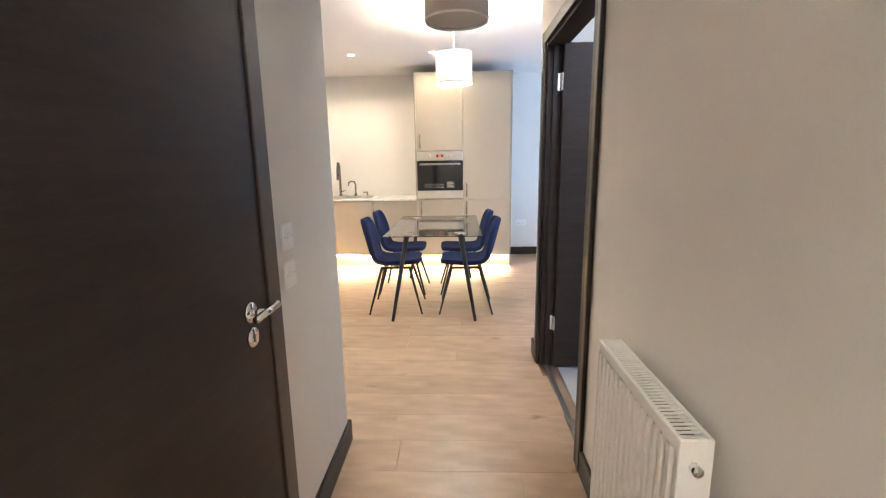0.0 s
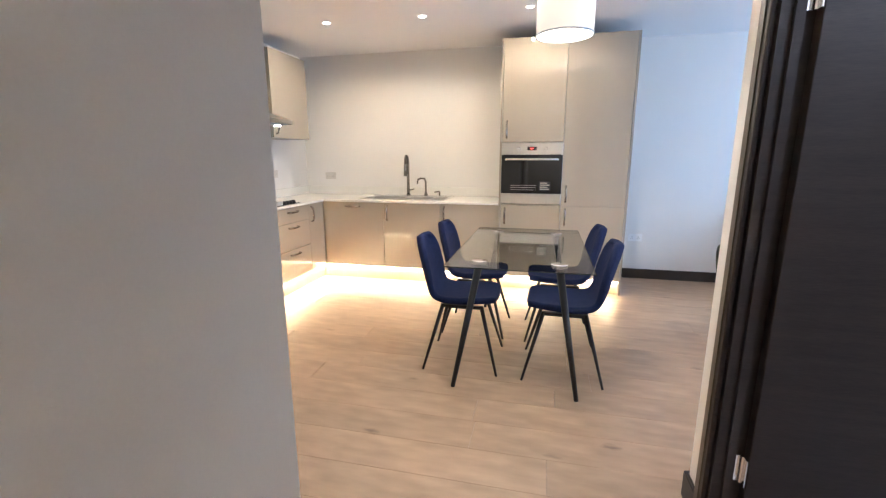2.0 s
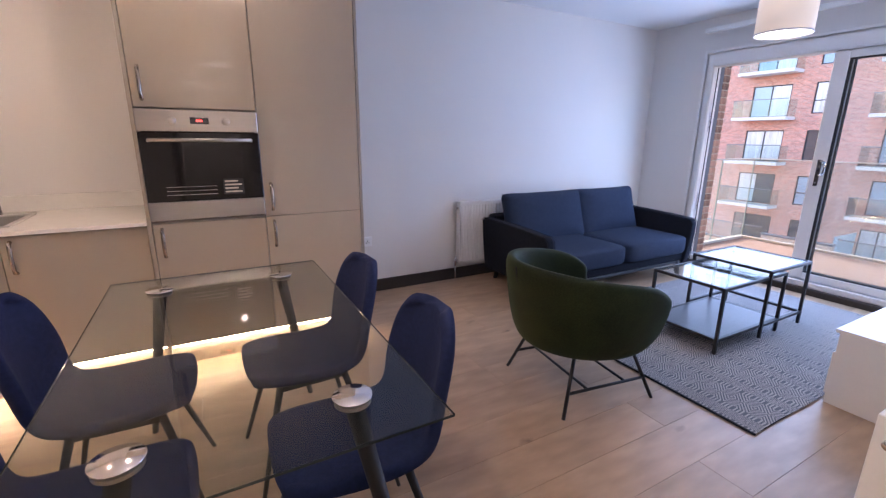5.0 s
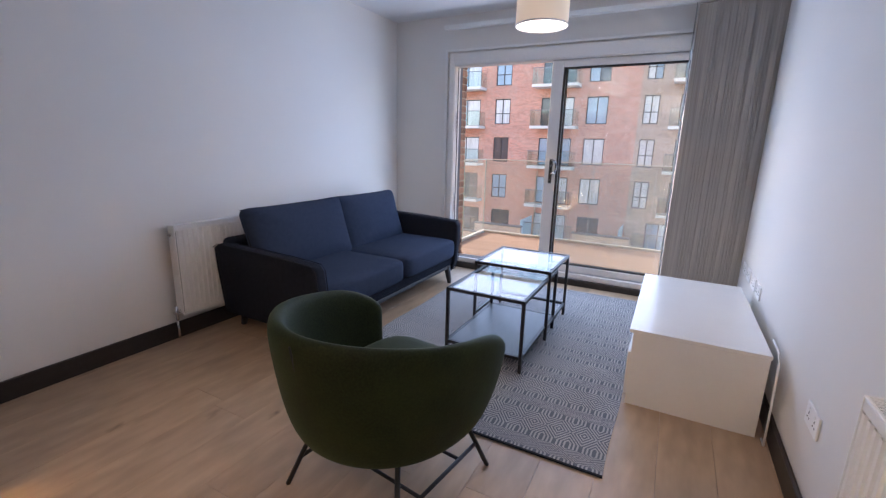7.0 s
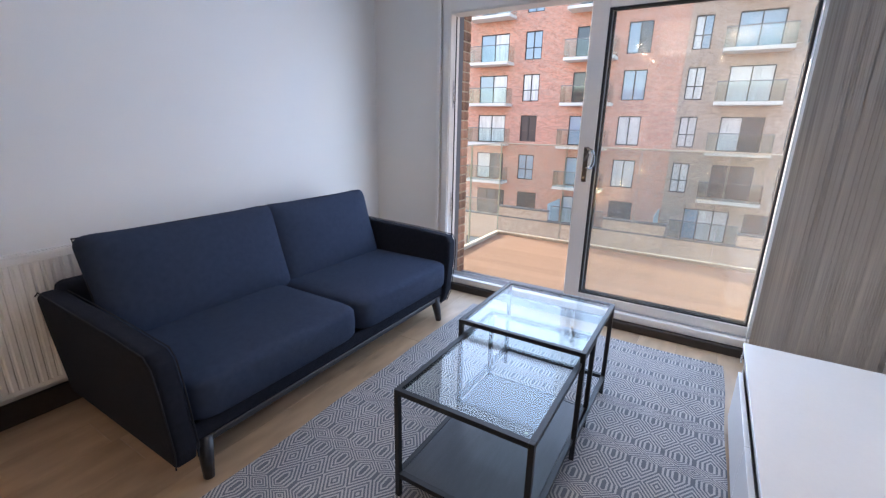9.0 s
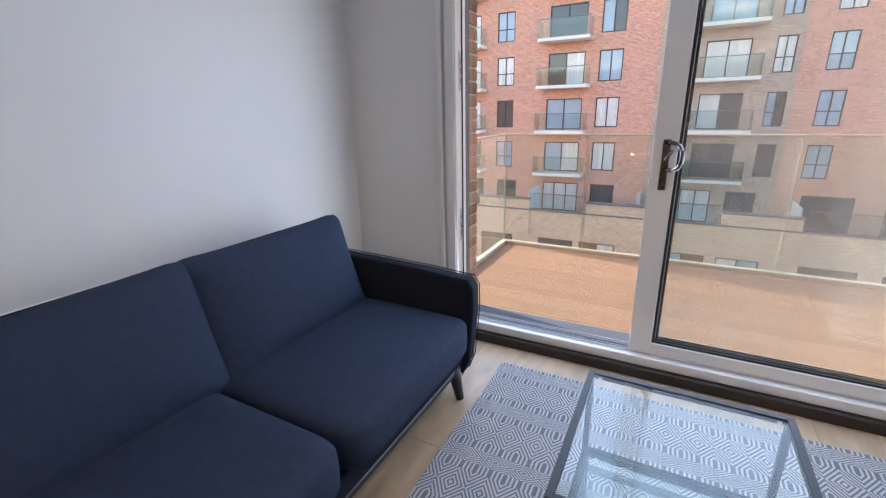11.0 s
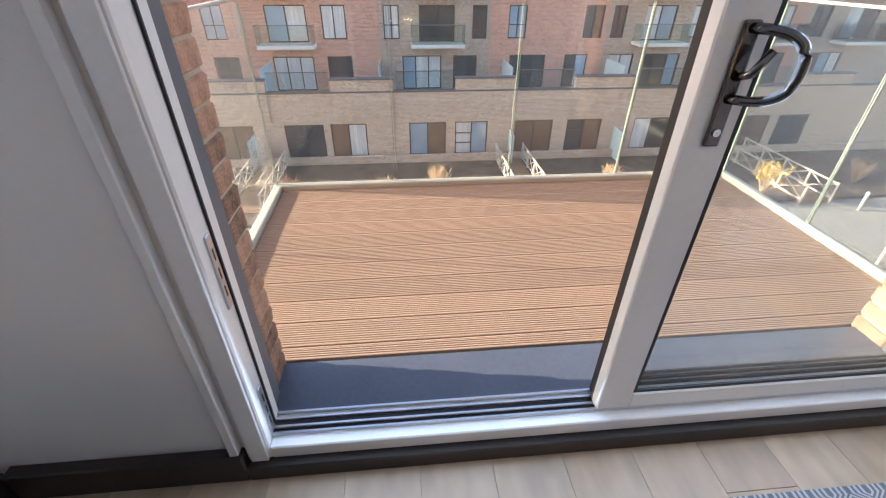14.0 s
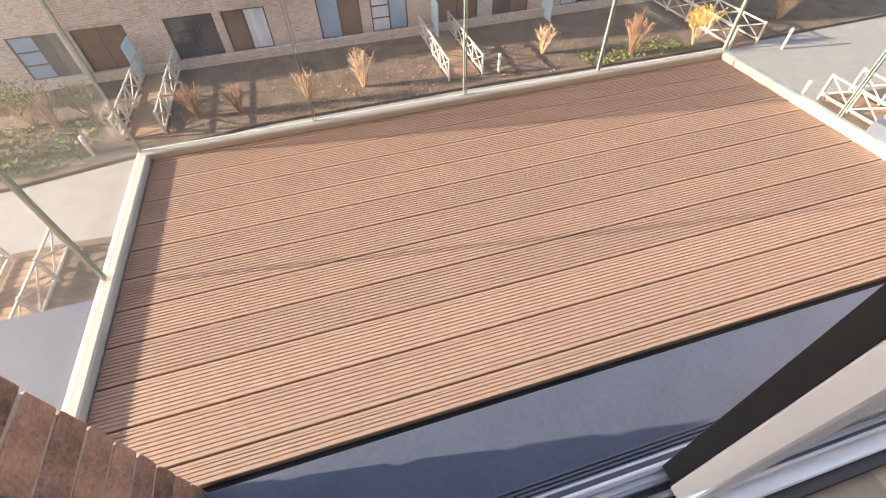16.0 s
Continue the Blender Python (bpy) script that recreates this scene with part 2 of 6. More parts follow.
WIN_PALE = mat("curtained_window_glass", (0.58, 0.60, 0.62), 0.12, var=0.35, scale=1.5, fine=14, bump=0.0, stretch=(1, 3, 0.2), spec=0.8)
# blue base colour paints the sky's reflection into these panes
WIN_BLUE = mat("sky_tinted_glass", (0.26, 0.37, 0.48), 0.05, var=0.3, scale=0.5, bump=0.0, spec=1.0)
WIN_BROWN = mat("blind_behind_glass", (0.17, 0.11, 0.08), 0.15, var=0.25, scale=2, bump=0.0, spec=0.7)
FROST = mat("frosted_blue_screen", (0.42, 0.55, 0.62), 0.3, var=0.05, bump=0.0)
SLAB = mat("pale_balcony_slab", (0.62, 0.62, 0.60), 0.7, var=0.06, bump=0.0)
PAVING = mat("grey_block_paving", (0.26, 0.25, 0.235), 0.9, var=0.16, scale=1.5, fine=14, bump=0.2)
SOIL = mat("dark_planted_soil", (0.11, 0.078, 0.055), 1.0, var=0.6, scale=1.2, fine=9, bump=0.6)
GROUND = mat("far_ground", (0.20, 0.19, 0.17), 0.95, var=0.2, scale=0.3, fine=5, bump=0.1)
TIMBER = mat("weathered_pale_timber", (0.50, 0.45, 0.38), 0.8, var=0.2, scale=4, fine=40, bump=0.2)
TIMBER_BROWN = mat("brown_timber_deck", (0.26, 0.16, 0.10), 0.8, var=0.2, scale=4, fine=40, bump=0.2)
TWIG = mat("dry_tan_twigs", (0.46, 0.32, 0.20), 0.9, var=0.3, bump=0.0)
TWIG_RED = mat("red_brown_twigs", (0.30, 0.17, 0.10), 0.9, var=0.3, bump=0.0)
LEAF_YELLOW = mat("yellow_autumn_leaves", (0.50, 0.34, 0.05), 0.7, var=0.4, scale=3, bump=0.0)
LEAF_GREEN = mat("green_shrub_leaves", (0.11, 0.14, 0.035), 0.8, var=0.5, scale=3, bump=0.0, spec=0.15)


def rug_material():
    """Woven rug: bands of nested lozenges between bands of long nested hexagons."""
    m = mat("woven_rug", (0.5, 0.5, 0.5), 0.95, bump=0.0, spec=0.1)
    nt = m.node_tree
    n, link = nt.nodes, nt.links.new

    def op(kind, a, b=None, c=None):
        k = n.new("ShaderNodeMath")
        k.operation = kind
        for i, v in enumerate((a, b, c)):
            if v is None:
                continue
            if isinstance(v, (int, float)):
                k.inputs[i].default_value = v
            else:
                link(v, k.inputs[i])
        return k.outputs[0]
    tc, sep = n.new("ShaderNodeTexCoord"), n.new("ShaderNodeSeparateXYZ")
    link(tc.outputs["Object"], sep.inputs[0])
    x, y = sep.outputs[0], sep.outputs[1]
    u = op("ABSOLUTE", op("SUBTRACT", op("FRACT", op("DIVIDE", y, 0.118)), 0.5))          # 0 .. 0.5 across a lozenge
    v = op("ABSOLUTE", op("SUBTRACT", op("FRACT", op("DIVIDE", x, 0.16)), 0.5))
    band = op("GREATER_THAN", op("FRACT", op("DIVIDE", op("ADD", x, 0.08), 0.32)), 0.5)
    lozenge = op("ADD", u, v)
    hexagon = op("ADD", op("MULTIPLY", u, 1.0), op("MULTIPLY", op("MAXIMUM", op("SUBTRACT", v, 0.26), 0.0), 1.9))
    d = op("ADD", op("MULTIPLY", lozenge, op("SUBTRACT", 1.0, band)), op("MULTIPLY", hexagon, band))
    stripe = op("GREATER_THAN", op("FRACT", op("MULTIPLY", d, 7.0)), 0.5)
    no = n.new("ShaderNodeTexNoise")
    no.inputs["Scale"].default_value = 260
    no2 = n.new("ShaderNodeTexNoise")
    no2.inputs["Scale"].default_value = 3
    f = op("ADD", op("MULTIPLY", stripe, 0.85), op("MULTIPLY", op("SUBTRACT", op("ADD", no.outputs[0], no2.outputs[0]), 1.0), 0.5))
    mx = n.new("ShaderNodeMix")
    mx.data_type = "RGBA"
    link(f, mx.inputs[0])
    mx.inputs[6].default_value, mx.inputs[7].default_value = (0.145, 0.15, 0.17, 1), (0.48, 0.46, 0.44, 1)
    b = n["Principled BSDF"]
    link(mx.outputs[2], b.inputs["Base Color"])
    bp = n.new("ShaderNodeBump")
    bp.inputs["Strength"].default_value, bp.inputs["Distance"].default_value = 0.6, 0.004
    link(f, bp.inputs["Height"])
    link(bp.outputs[0], b.inputs["Normal"])
    return m


RUG = rug_material()


def add_knots(m, colour):
    """Scattered dark oval knots with a darker halo of grain round them."""
    nt = m.node_tree
    n, link = nt.nodes, nt.links.new
    b = n["Principled BSDF"]
    old = b.inputs["Base Color"].links[0].from_socket
    tc, mp, vo, info, add, ra, mx = (n.new(k) for k in ("ShaderNodeTexCoord", "ShaderNodeMapping", "ShaderNodeTexVoronoi", "ShaderNodeObjectInfo", "ShaderNodeVectorMath", "ShaderNodeMapRange", "ShaderNodeMix"))
    mp.inputs["Scale"].default_value = (1.0, 2.2, 1.0)
    vo.inputs["Scale"].default_value = 1.9
    link(tc.outputs["Object"], add.inputs[0])
    link(info.outputs["Location"], add.inputs[1])
    link(add.outputs[0], mp.inputs[0])
    warp, shift = n.new("ShaderNodeTexNoise"), n.new("ShaderNodeVectorMath")
    warp.inputs["Scale"].default_value = 14
    shift.operation = "MULTIPLY_ADD"
    shift.inputs[1].default_value = (0.10, 0.10, 0)
    link(mp.outputs[0], warp.inputs["Vector"])
    link(warp.outputs["Color"], shift.inputs[0])
    link(mp.outputs[0], shift.inputs[2])
    link(shift.outputs[0], vo.inputs["Vector"])
    ra.inputs["From Min"].default_value, ra.inputs["From Max"].default_value = 0.012, 0.10
    ra.inputs["To Min"].default_value, ra.inputs["To Max"].default_value = 0.75, 0.0
    link(vo.outputs["Distance"], ra.inputs[0])
    mx.data_type = "RGBA"
    link(ra.outputs[0], mx.inputs[0])
    link(old, mx.inputs[6])
    mx.inputs[7].default_value = (*colour, 1)
    link(mx.outputs[2], b.inputs["Base Color"])


add_knots(OAK, (0.12, 0.078, 0.05))

# ---- building helpers ----


def bx(bm, x0, x1, y0, y1, z0, z1, bevel=0.0, seg=2, m=None):
    """A box between two corners, its edges rounded by bevel; m turns it."""
    c = Matrix.Translation(((x0 + x1) / 2, (y0 + y1) / 2, (z0 + z1) / 2)) @ Matrix.Diagonal((abs(x1 - x0), abs(y1 - y0), abs(z1 - z0), 1))
    made = bmesh.ops.create_cube(bm, size=1, matrix=(m @ c) if m else c)["verts"]
    if bevel:
        edges = list({e for v in made for e in v.link_edges})
        bmesh.ops.bevel(bm, geom=edges, offset=bevel, segments=seg, affect="EDGES", profile=0.5)
    return bm


def box(*a, **k):
    return bx(bmesh.new(), *a, **k)


def tube(bm, pts, r, seg=8, r_end=None):
    """A round bar along points, tapering to r_end."""
    pts = [Vector(p) for p in pts]
    r_end = r if r_end is None else r_end
    rings = []
    for i, p in enumerate(pts):
        way = (pts[min(i + 1, len(pts) - 1)] - pts[max(i - 1, 0)]).normalized()
        side = way.cross(Vector((0, 0, 1)) if abs(way.z) < 0.9 else Vector((1, 0, 0))).normalized()
        up = side.cross(way)
        rr = r + (r_end - r) * i / max(1, len(pts) - 1)
        rings.append([bm.verts.new(p + side * rr * math.cos(2 * math.pi * k / seg) + up * rr * math.sin(2 * math.pi * k / seg)) for k in range(seg)])
    for a, b in zip(rings, rings[1:]):
        for k in range(seg):
            bm.faces.new((a[k], a[(k + 1) % seg], b[(k + 1) % seg], b[k]))
    bm.faces.new(rings[0])
    bm.faces.new(rings[-1][::-1])
    return bm


def lathe(bm, profile, seg=24, at=(0, 0, 0)):
    """A turned body from (radius, height) pairs."""
    rings = [[bm.verts.new((at[0] + r * math.cos(2 * math.pi * k / seg), at[1] + r * math.sin(2 * math.pi * k / seg), at[2] + z)) for k in range(seg)] for r, z in profile]
    for a, b in zip(rings, rings[1:]):
        for k in range(seg):
            bm.faces.new((a[k], a[(k + 1) % seg], b[(k + 1) % seg], b[k]))
    if profile[0] == profile[-1]:
        return bm
    if profile[0][0] > 0.001:
        bm.faces.new(rings[0][::-1])
    if profile[-1][0] > 0.001:
        bm.faces.new(rings[-1])
    return bm


def pillow(bm, c, s, e1=0.3, e2=0.3, m=None, nu=28, nv=14, ear=0.0):
    """A stuffed, rounded block: a superellipsoid of half sizes s, with its corners drawn out by ear."""
    def pw(v, e):
        return math.copysign(abs(v) ** e, v)
    rows = []
    for j in range(1, nv):
        ph = -math.pi / 2 + math.pi * j / nv
        rows.append([])
        for i in range(nu):
            th = 2 * math.pi * i / nu
            p = Vector((s[0] * pw(math.cos(ph), e1) * pw(math.cos(th), e2), s[1] * pw(math.cos(ph), e1) * pw(math.sin(th), e2), s[2] * pw(math.sin(ph), e1)))
            k = ear * (abs(p.x * p.y) / (s[0] * s[1])) ** 3
            p += Vector((math.copysign(k, p.x), math.copysign(k, p.y), 0))
            rows[-1].append(bm.verts.new(Vector(c) + ((m @ p) if m else p)))
    for a, b in zip(rows, rows[1:]):
        for i in range(nu):
            bm.faces.new((a[i], a[(i + 1) % nu], b[(i + 1) % nu], b[i]))
    bm.faces.new(rows[0][::-1])
    bm.faces.new(rows[-1])
    return bm


def mesh_of(name, bm, material, smooth=False):
    bmesh.ops.recalc_face_normals(bm, faces=bm.faces)
    me = bpy.data.meshes.new(name)
    bm.to_mesh(me)
    bm.free()
    me.materials.append(material)
    if smooth:
        for p in me.polygons:
            p.use_smooth = True
    return me


def part(name, bm, material, parent=None, label="", smooth=False):
    """One mesh object, under a thing or under a part."""
    me = bm if isinstance(bm, bpy.types.Mesh) else mesh_of(name, bm, material, smooth)
    ob = new(name, me)
    if parent:
        ob.parent = parent
    return tagged(ob, label)


def thing(name, m, label, category, group=""):
    ob = new(name)
    ob.matrix_world = m if isinstance(m, Matrix) else Matrix.Translation(m)
    return tagged(ob, label, category, group)


def setting(name, bm, material, label, category="", smooth=False):
    return tagged(part(name, bm, material, None, label, smooth), "", category or name.split("_")[0], "", "structure")


def holed(bm, axis, at, u0, u1, z0, z1, holes, depth):
    """A wall face in the plane axis = at, with holes (u0, u1, z0, z1) and their reveals, depth deep."""
    us = sorted({u0, u1, *[h[0] for h in holes], *[h[1] for h in holes]})
    zs = sorted({z0, z1, *[h[2] for h in holes], *[h[3] for h in holes]})

    def v(u, z, d=0.0):
        return bm.verts.new((at + d, u, z) if axis == "x" else (u, at + d, z))
    for a, b in zip(us, us[1:]):
        for c, d in zip(zs, zs[1:]):
            mu, mz = (a + b) / 2, (c + d) / 2
            if not any(h[0] < mu < h[1] and h[2] < mz < h[3] for h in holes):
                bm.faces.new((v(a, c), v(b, c), v(b, d), v(a, d)))
    for a, b, c, d in holes:
        for p, q in (((a, c), (b, c)), ((b, c), (b, d)), ((b, d), (a, d)), ((a, d), (a, c))):
            bm.faces.new((v(*p), v(*q), v(*q, depth), v(*p, depth)))
    return bm

# ---- large structure: the flat ----
H = 2.57                    # ceiling
NORTH, EAST, SOUTH, WEST = 6.90, 4.63, 3.50, -3.0
HALL_L, HALL_R = -0.43, 0.66
HALL_END = 2.404            # where the left hall wall ends
CORNER = 3.43               # where the right hall wall ends, a little short of the south wall
DR0, DR1 = 2.26, 3.265       # doorway in the right hall wall
DOOR = (3.909, 6.226, 0.10, 2.125)     # balcony door opening: y, y, z, z

setting("floor", box(-3.2, 4.75, -1.4, 7.05, -0.25, -0.016), OAK_GAP, "pale limed oak board floor throughout the flat", "floor")
setting("ceiling", box(-3.2, 4.9, -1.4, 7.05, H, H + 0.2), CEILING, "plain white painted ceiling", "ceiling")
setting("wall_north", box(-3.2, 4.9, NORTH, NORTH + 0.13, -0.02, H), PAINT, "plain white painted wall behind sink and sofa", "wall")
setting("wall_west", box(WEST - 0.13, WEST, 2.30, NORTH, -0.02, H), PAINT, "white painted wall behind the hob", "wall")
setting("wall_kitchen_south", box(WEST, HALL_L - 0.12, 2.30, HALL_END, -0.02, H), PAINT, "white painted partition wall", "wall")
bm = box(HALL_L - 0.12, HALL_L, 1.72, HALL_END, -0.02, H)
bx(bm, HALL_L - 0.12, HALL_L, -1.4, 0.86, -0.02, H)
bx(bm, HALL_L - 0.12, HALL_L, 0.86, 1.72, 2.08, H)
setting("wall_hall_left", bm, PAINT, "white painted hall wall with a door", "wall")
bm = box(HALL_R, HALL_R + 0.12, -1.4, DR0, -0.02, H)
bx(bm, HALL_R, HALL_R + 0.12, DR1, CORNER, -0.02, H)
bx(bm, HALL_R, HALL_R + 0.12, DR0, DR1, 2.05, H)
setting("wall_hall_right", bm, PAINT, "white painted hall wall with an open doorway", "wall")
bm = box(1.2, 4.9, SOUTH - 0.12, SOUTH, -0.02, H)
ends = [[bm.verts.new((x, y, z)) for x, y in ((HALL_R + 0.12, SOUTH - 0.12), (1.2, SOUTH - 0.12), (1.2, SOUTH), (HALL_R + 0.12, CORNER + 0.016))] for z in (-0.02, H)]
for k in range(4):
    bm.faces.new((ends[0][k], ends[0][(k + 1) % 4], ends[1][(k + 1) % 4], ends[1][k]))
setting("wall_south", bm, PAINT, "white painted wall behind the low bench", "wall")
setting("wall_hall_end", box(HALL_L, HALL_R, -1.4, -1.28, -0.02, H), PAINT, "white painted end wall of the hall", "wall")
bm = box(EAST, EAST + 0.14, DOOR[1], NORTH, -0.02, H)
bx(bm, EAST, EAST + 0.14, SOUTH, DOOR[0], -0.02, H)
bx(bm, EAST, EAST + 0.14, DOOR[0], DOOR[1], DOOR[3] + 0.06, H)
bx(bm, EAST, EAST + 0.14, DOOR[0], DOOR[1], -0.02, 0.055)
setting("wall_east", bm, PAINT, "white painted wall around the balcony door", "wall")
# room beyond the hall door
setting("floor_side_room", box(HALL_R + 0.12, 2.9, 1.3, SOUTH - 0.12, -0.25, -0.002), TILE, "pale grey tiled floor of the side room", "floor")
bm = box(2.8, 2.9, 1.3, SOUTH - 0.12, -0.02, H)
bx(bm, HALL_R + 0.12, 2.8, 1.2, 1.3, -0.02, H)
setting("wall_side_room", bm, PAINT, "white painted walls of the side room", "wall")
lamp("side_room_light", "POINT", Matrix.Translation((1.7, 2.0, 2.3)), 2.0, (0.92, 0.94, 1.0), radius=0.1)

# dark skirting boards
SKIRT = 0.11


def skirting(x0, x1, y0, y1):
    setting("baseboard", box(x0, x1, y0, y1, -0.004, SKIRT, bevel=0.004, seg=1), WENGE_H, "dark stained timber skirting board", "baseboard")


skirting(0.815, EAST - 0.02, NORTH - 0.018, NORTH - 0.001)
skirting(EAST - 0.04, EAST - 0.001, SOUTH, DOOR[0] - 0.02)
skirting(EAST - 0.04, EAST - 0.001, DOOR[1] + 0.02, NORTH - 0.02)
skirting(HALL_L + 0.001, HALL_L + 0.018, 1.74, HALL_END)
skirting(HALL_L - 0.12, HALL_L + 0.018, HALL_END + 0.001, HALL_END + 0.018)
skirting(HALL_R - 0.018, HALL_R - 0.001, -1.2, 2.19)
skirting(HALL_R - 0.018, HALL_R - 0.001, 3.312, CORNER + 0.016)
skirting(1.19, EAST - 0.04, SOUTH + 0.001, SOUTH + 0.018)
skew = math.atan2(SOUTH - CORNER, 1.2 - HALL_R)
setting("baseboard", box(-0.012, 0.545, 0.001, 0.018, -0.004, SKIRT, bevel=0.004, seg=1, m=Matrix.Translation((HALL_R, CORNER, 0)) @ Matrix.Rotation(skew, 4, "Z")), WENGE_H, "dark stained timber skirting board", "baseboard")
setting("door_sill_board", box(EAST - 0.04, EAST - 0.001, DOOR[0] - 0.02, DOOR[1] + 0.02, -0.004, 0.056, bevel=0.004, seg=1), WENGE_H, "dark timber strip under the balcony door frame", "baseboard")

# ---- hall doors ----


def lever_handle(parent, at, turn):
    h = part("door_handle", lathe(bmesh.new(), [(0.001, 0.008), (0.024, 0.008), (0.027, 0.004), (0.027, 0)], 24), CHROME, parent, "polished chrome lever handle on a round rose", True)
    h.matrix_basis = Matrix.Translation(at) @ turn
    bm = bmesh.new()
    tube(bm, [(0, 0, 0), (0, 0, 0.04)], 0.010, 10)
    tube(bm, [(-0.055, 0, 0.043), (0.07, 0, 0.043)], 0.0095, 14)
    part("lever", bm, CHROME, h, "", True)
    bm = lathe(bmesh.new(), [(0.001, 0.007), (0.024, 0.007), (0.026, 0.004), (0.026, 0)], 24, (0, -0.066, 0))
    part("escutcheon", bm, CHROME, h, "", True)
    bm = bmesh.new()
    lathe(bm, [(0.005, 0.0085), (0.005, 0.0)], 12, (0, -0.062, 0))
    bx(bm, -0.003, 0.003, -0.078, -0.064, 0, 0.0085)
    part("keyhole", bm, DARK, h)


d = thing("door_1", (HALL_L - 0.035, 0, 0), "closed dark-stained flush hall door with chrome lever", "door")
d["kind"] = "structure"
part("leaf", box(0.018, 0.062, 0.80, 1.600, 0.006, 2.04, bevel=0.002, seg=1), WENGE, d)
bm = box(-0.085, 0.046, 1.604, 1.718, 0, 2.075)
bx(bm, -0.085, 0.034, 0.862, 0.895, 0, 2.075)
bx(bm, -0.085, 0.034, 0.895, 1.604, 2.044, 2.075)
part("lining", bm, WENGE, d)
bm = box(0.0365, 0.052, 1.655, 1.735, 0, 2.12, bevel=0.004)
bx(bm, 0.0355, 0.052, 0.73, 0.79, 0, 2.12, bevel=0.004)
bx(bm, 0.0365, 0.052, 0.79, 1.655, 2.052, 2.12, bevel=0.004)
part("architrave", bm, WENGE_EDGE, d, "brown architrave, lightened for grazing sheen")
lever_handle(d, (0.062, 1.515, 0.985), pose(0, 0, 0, 90, 0, 90))

d = thing("door_2", (HALL_R, 0, 0), "dark-stained hall door standing open into the side room", "door")
d["kind"] = "structure"
bm = box(0.002, 0.118, DR0 + 0.001, DR0 + 0.031, 0, 2.045)
bx(bm, 0.002, 0.118, DR1 - 0.031, DR1 - 0.001, 0, 2.045)
bx(bm, 0.002, 0.118, DR0 + 0.031, DR1 - 0.031, 2.018, 2.046)
bx(bm, 0.035, 0.060, DR1 - 0.044, DR1 - 0.031, 0, 2.018)
part("lining", bm, WENGE, d)
bm = box(-0.018, -0.001, DR0 - 0.07, DR0 + 0.015, 0, 2.10, bevel=0.004)
bx(bm, -0.018, -0.001, DR1 - 0.016, DR1 + 0.045, 0, 2.10, bevel=0.004)
bx(bm, -0.018, -0.001, DR0 + 0.015, DR1 - 0.016, 2.035, 2.10, bevel=0.004)
part("architrave", bm, WENGE, d)
bm = box(-0.0215, -0.0185, DR0 - 0.068, DR0 - 0.035, 0, 2.098)
bx(bm, -0.0215, -0.0185, DR1 + 0.010, DR1 + 0.043, 0, 2.098)
part("architrave_edge", bm, WENGE_EDGE, d, "brown edge strip, lightened for the light on it")
part("leaf", box(0.088, 0.99, 3.192, 3.232, 0.012, 2.02, bevel=0.002, seg=1), WENGE, d)
for z in (0.255, 1.76):
    bm = box(0.062, 0.0865, 3.2295, 3.2335, z, z + 0.1, bevel=0.001, seg=1)
    tube(bm, [(0.083, 3.226, z), (0.083, 3.226, z + 0.1)], 0.007, 8)
    bx(bm, 0.0835, 0.0878, 3.196, 3.224, z, z + 0.1)
    part("hinge", bm, CHROME, d, "polished steel butt hinge")
part("threshold_strip", box(0.03, 0.06, DR0 + 0.031, DR1 - 0.031, 0.0, 0.008, bevel=0.002, seg=1), STEEL, d)

# ---- wall plates ----


def wall_plate(m, width, kind, steel=False):
    """A white switch or socket plate that faces local +z, width along x."""
    face = PLATE_STEEL if steel else WHITE_PLASTIC
    p = thing("wall_socket" if kind == "socket" else "light_switch", m, ("satin steel double wall socket plate" if steel else "white plastic double wall socket plate") if kind == "socket" else ("satin steel square wall switch plate" if steel else "white plastic square wall switch plate"), "socket" if kind == "socket" else "switch", "wall plates")
    part("plate", box(-width / 2, width / 2, -0.043, 0.043, 0, 0.009, bevel=0.003), face, p)
    if kind == "socket":
        n = max(1, round(width / 0.075))
        for i in range(n if width > 0.1 else 1):
            c = (i - ((n if width > 0.1 else 1) - 1) / 2) * 0.07
            bm = box(c - 0.003, c + 0.003, 0.002, 0.012, 0.0088, 0.0096)
            bx(bm, c - 0.015, c - 0.007, -0.014, -0.009, 0.0088, 0.0096)
            bx(bm, c + 0.007, c + 0.015, -0.014, -0.009, 0.0088, 0.0096)
            part("pin_holes", bm, DARK, p)
            part("rocker", box(c - 0.006, c + 0.006, 0.020, 0.034, 0.0085, 0.0125, bevel=0.001, seg=1), face, p)
    else:
        part("rocker", box(-0.009, 0.009, -0.012, 0.012, 0.0085, 0.013, bevel=0.002, seg=1), face, p)
        for x in (-0.03, 0.03):
            part("screw", box(x - 0.003, x + 0.003, -0.003, 0.003, 0.0085, 0.0098), STEEL, p)


EASTWARD, WESTWARD, SOUTHWARD, NORTHWARD = (Matrix.Rotation(radians(90), 4, "Z") @ Matrix.Rotation(radians(90), 4, "X"), Matrix.Rotation(radians(-90), 4, "Z") @ Matrix.Rotation(radians(90), 4, "X"),
                                            Matrix.Rotation(radians(90), 4, "X"), Matrix.Rotation(radians(180), 4, "Z") @ Matrix.Rotation(radians(90), 4, "X"))
for z in (1.125, 1.0):
    wall_plate(Matrix.Translation((HALL_L, 1.845, z)) @ EASTWARD, 0.086, "switch")
wall_plate(Matrix.Translation((1.05, NORTH, 0.47)) @ SOUTHWARD, 0.146, "socket")
wall_plate(Matrix.Translation((-2.66, NORTH, 1.13)) @ SOUTHWARD, 0.146, "socket", True)
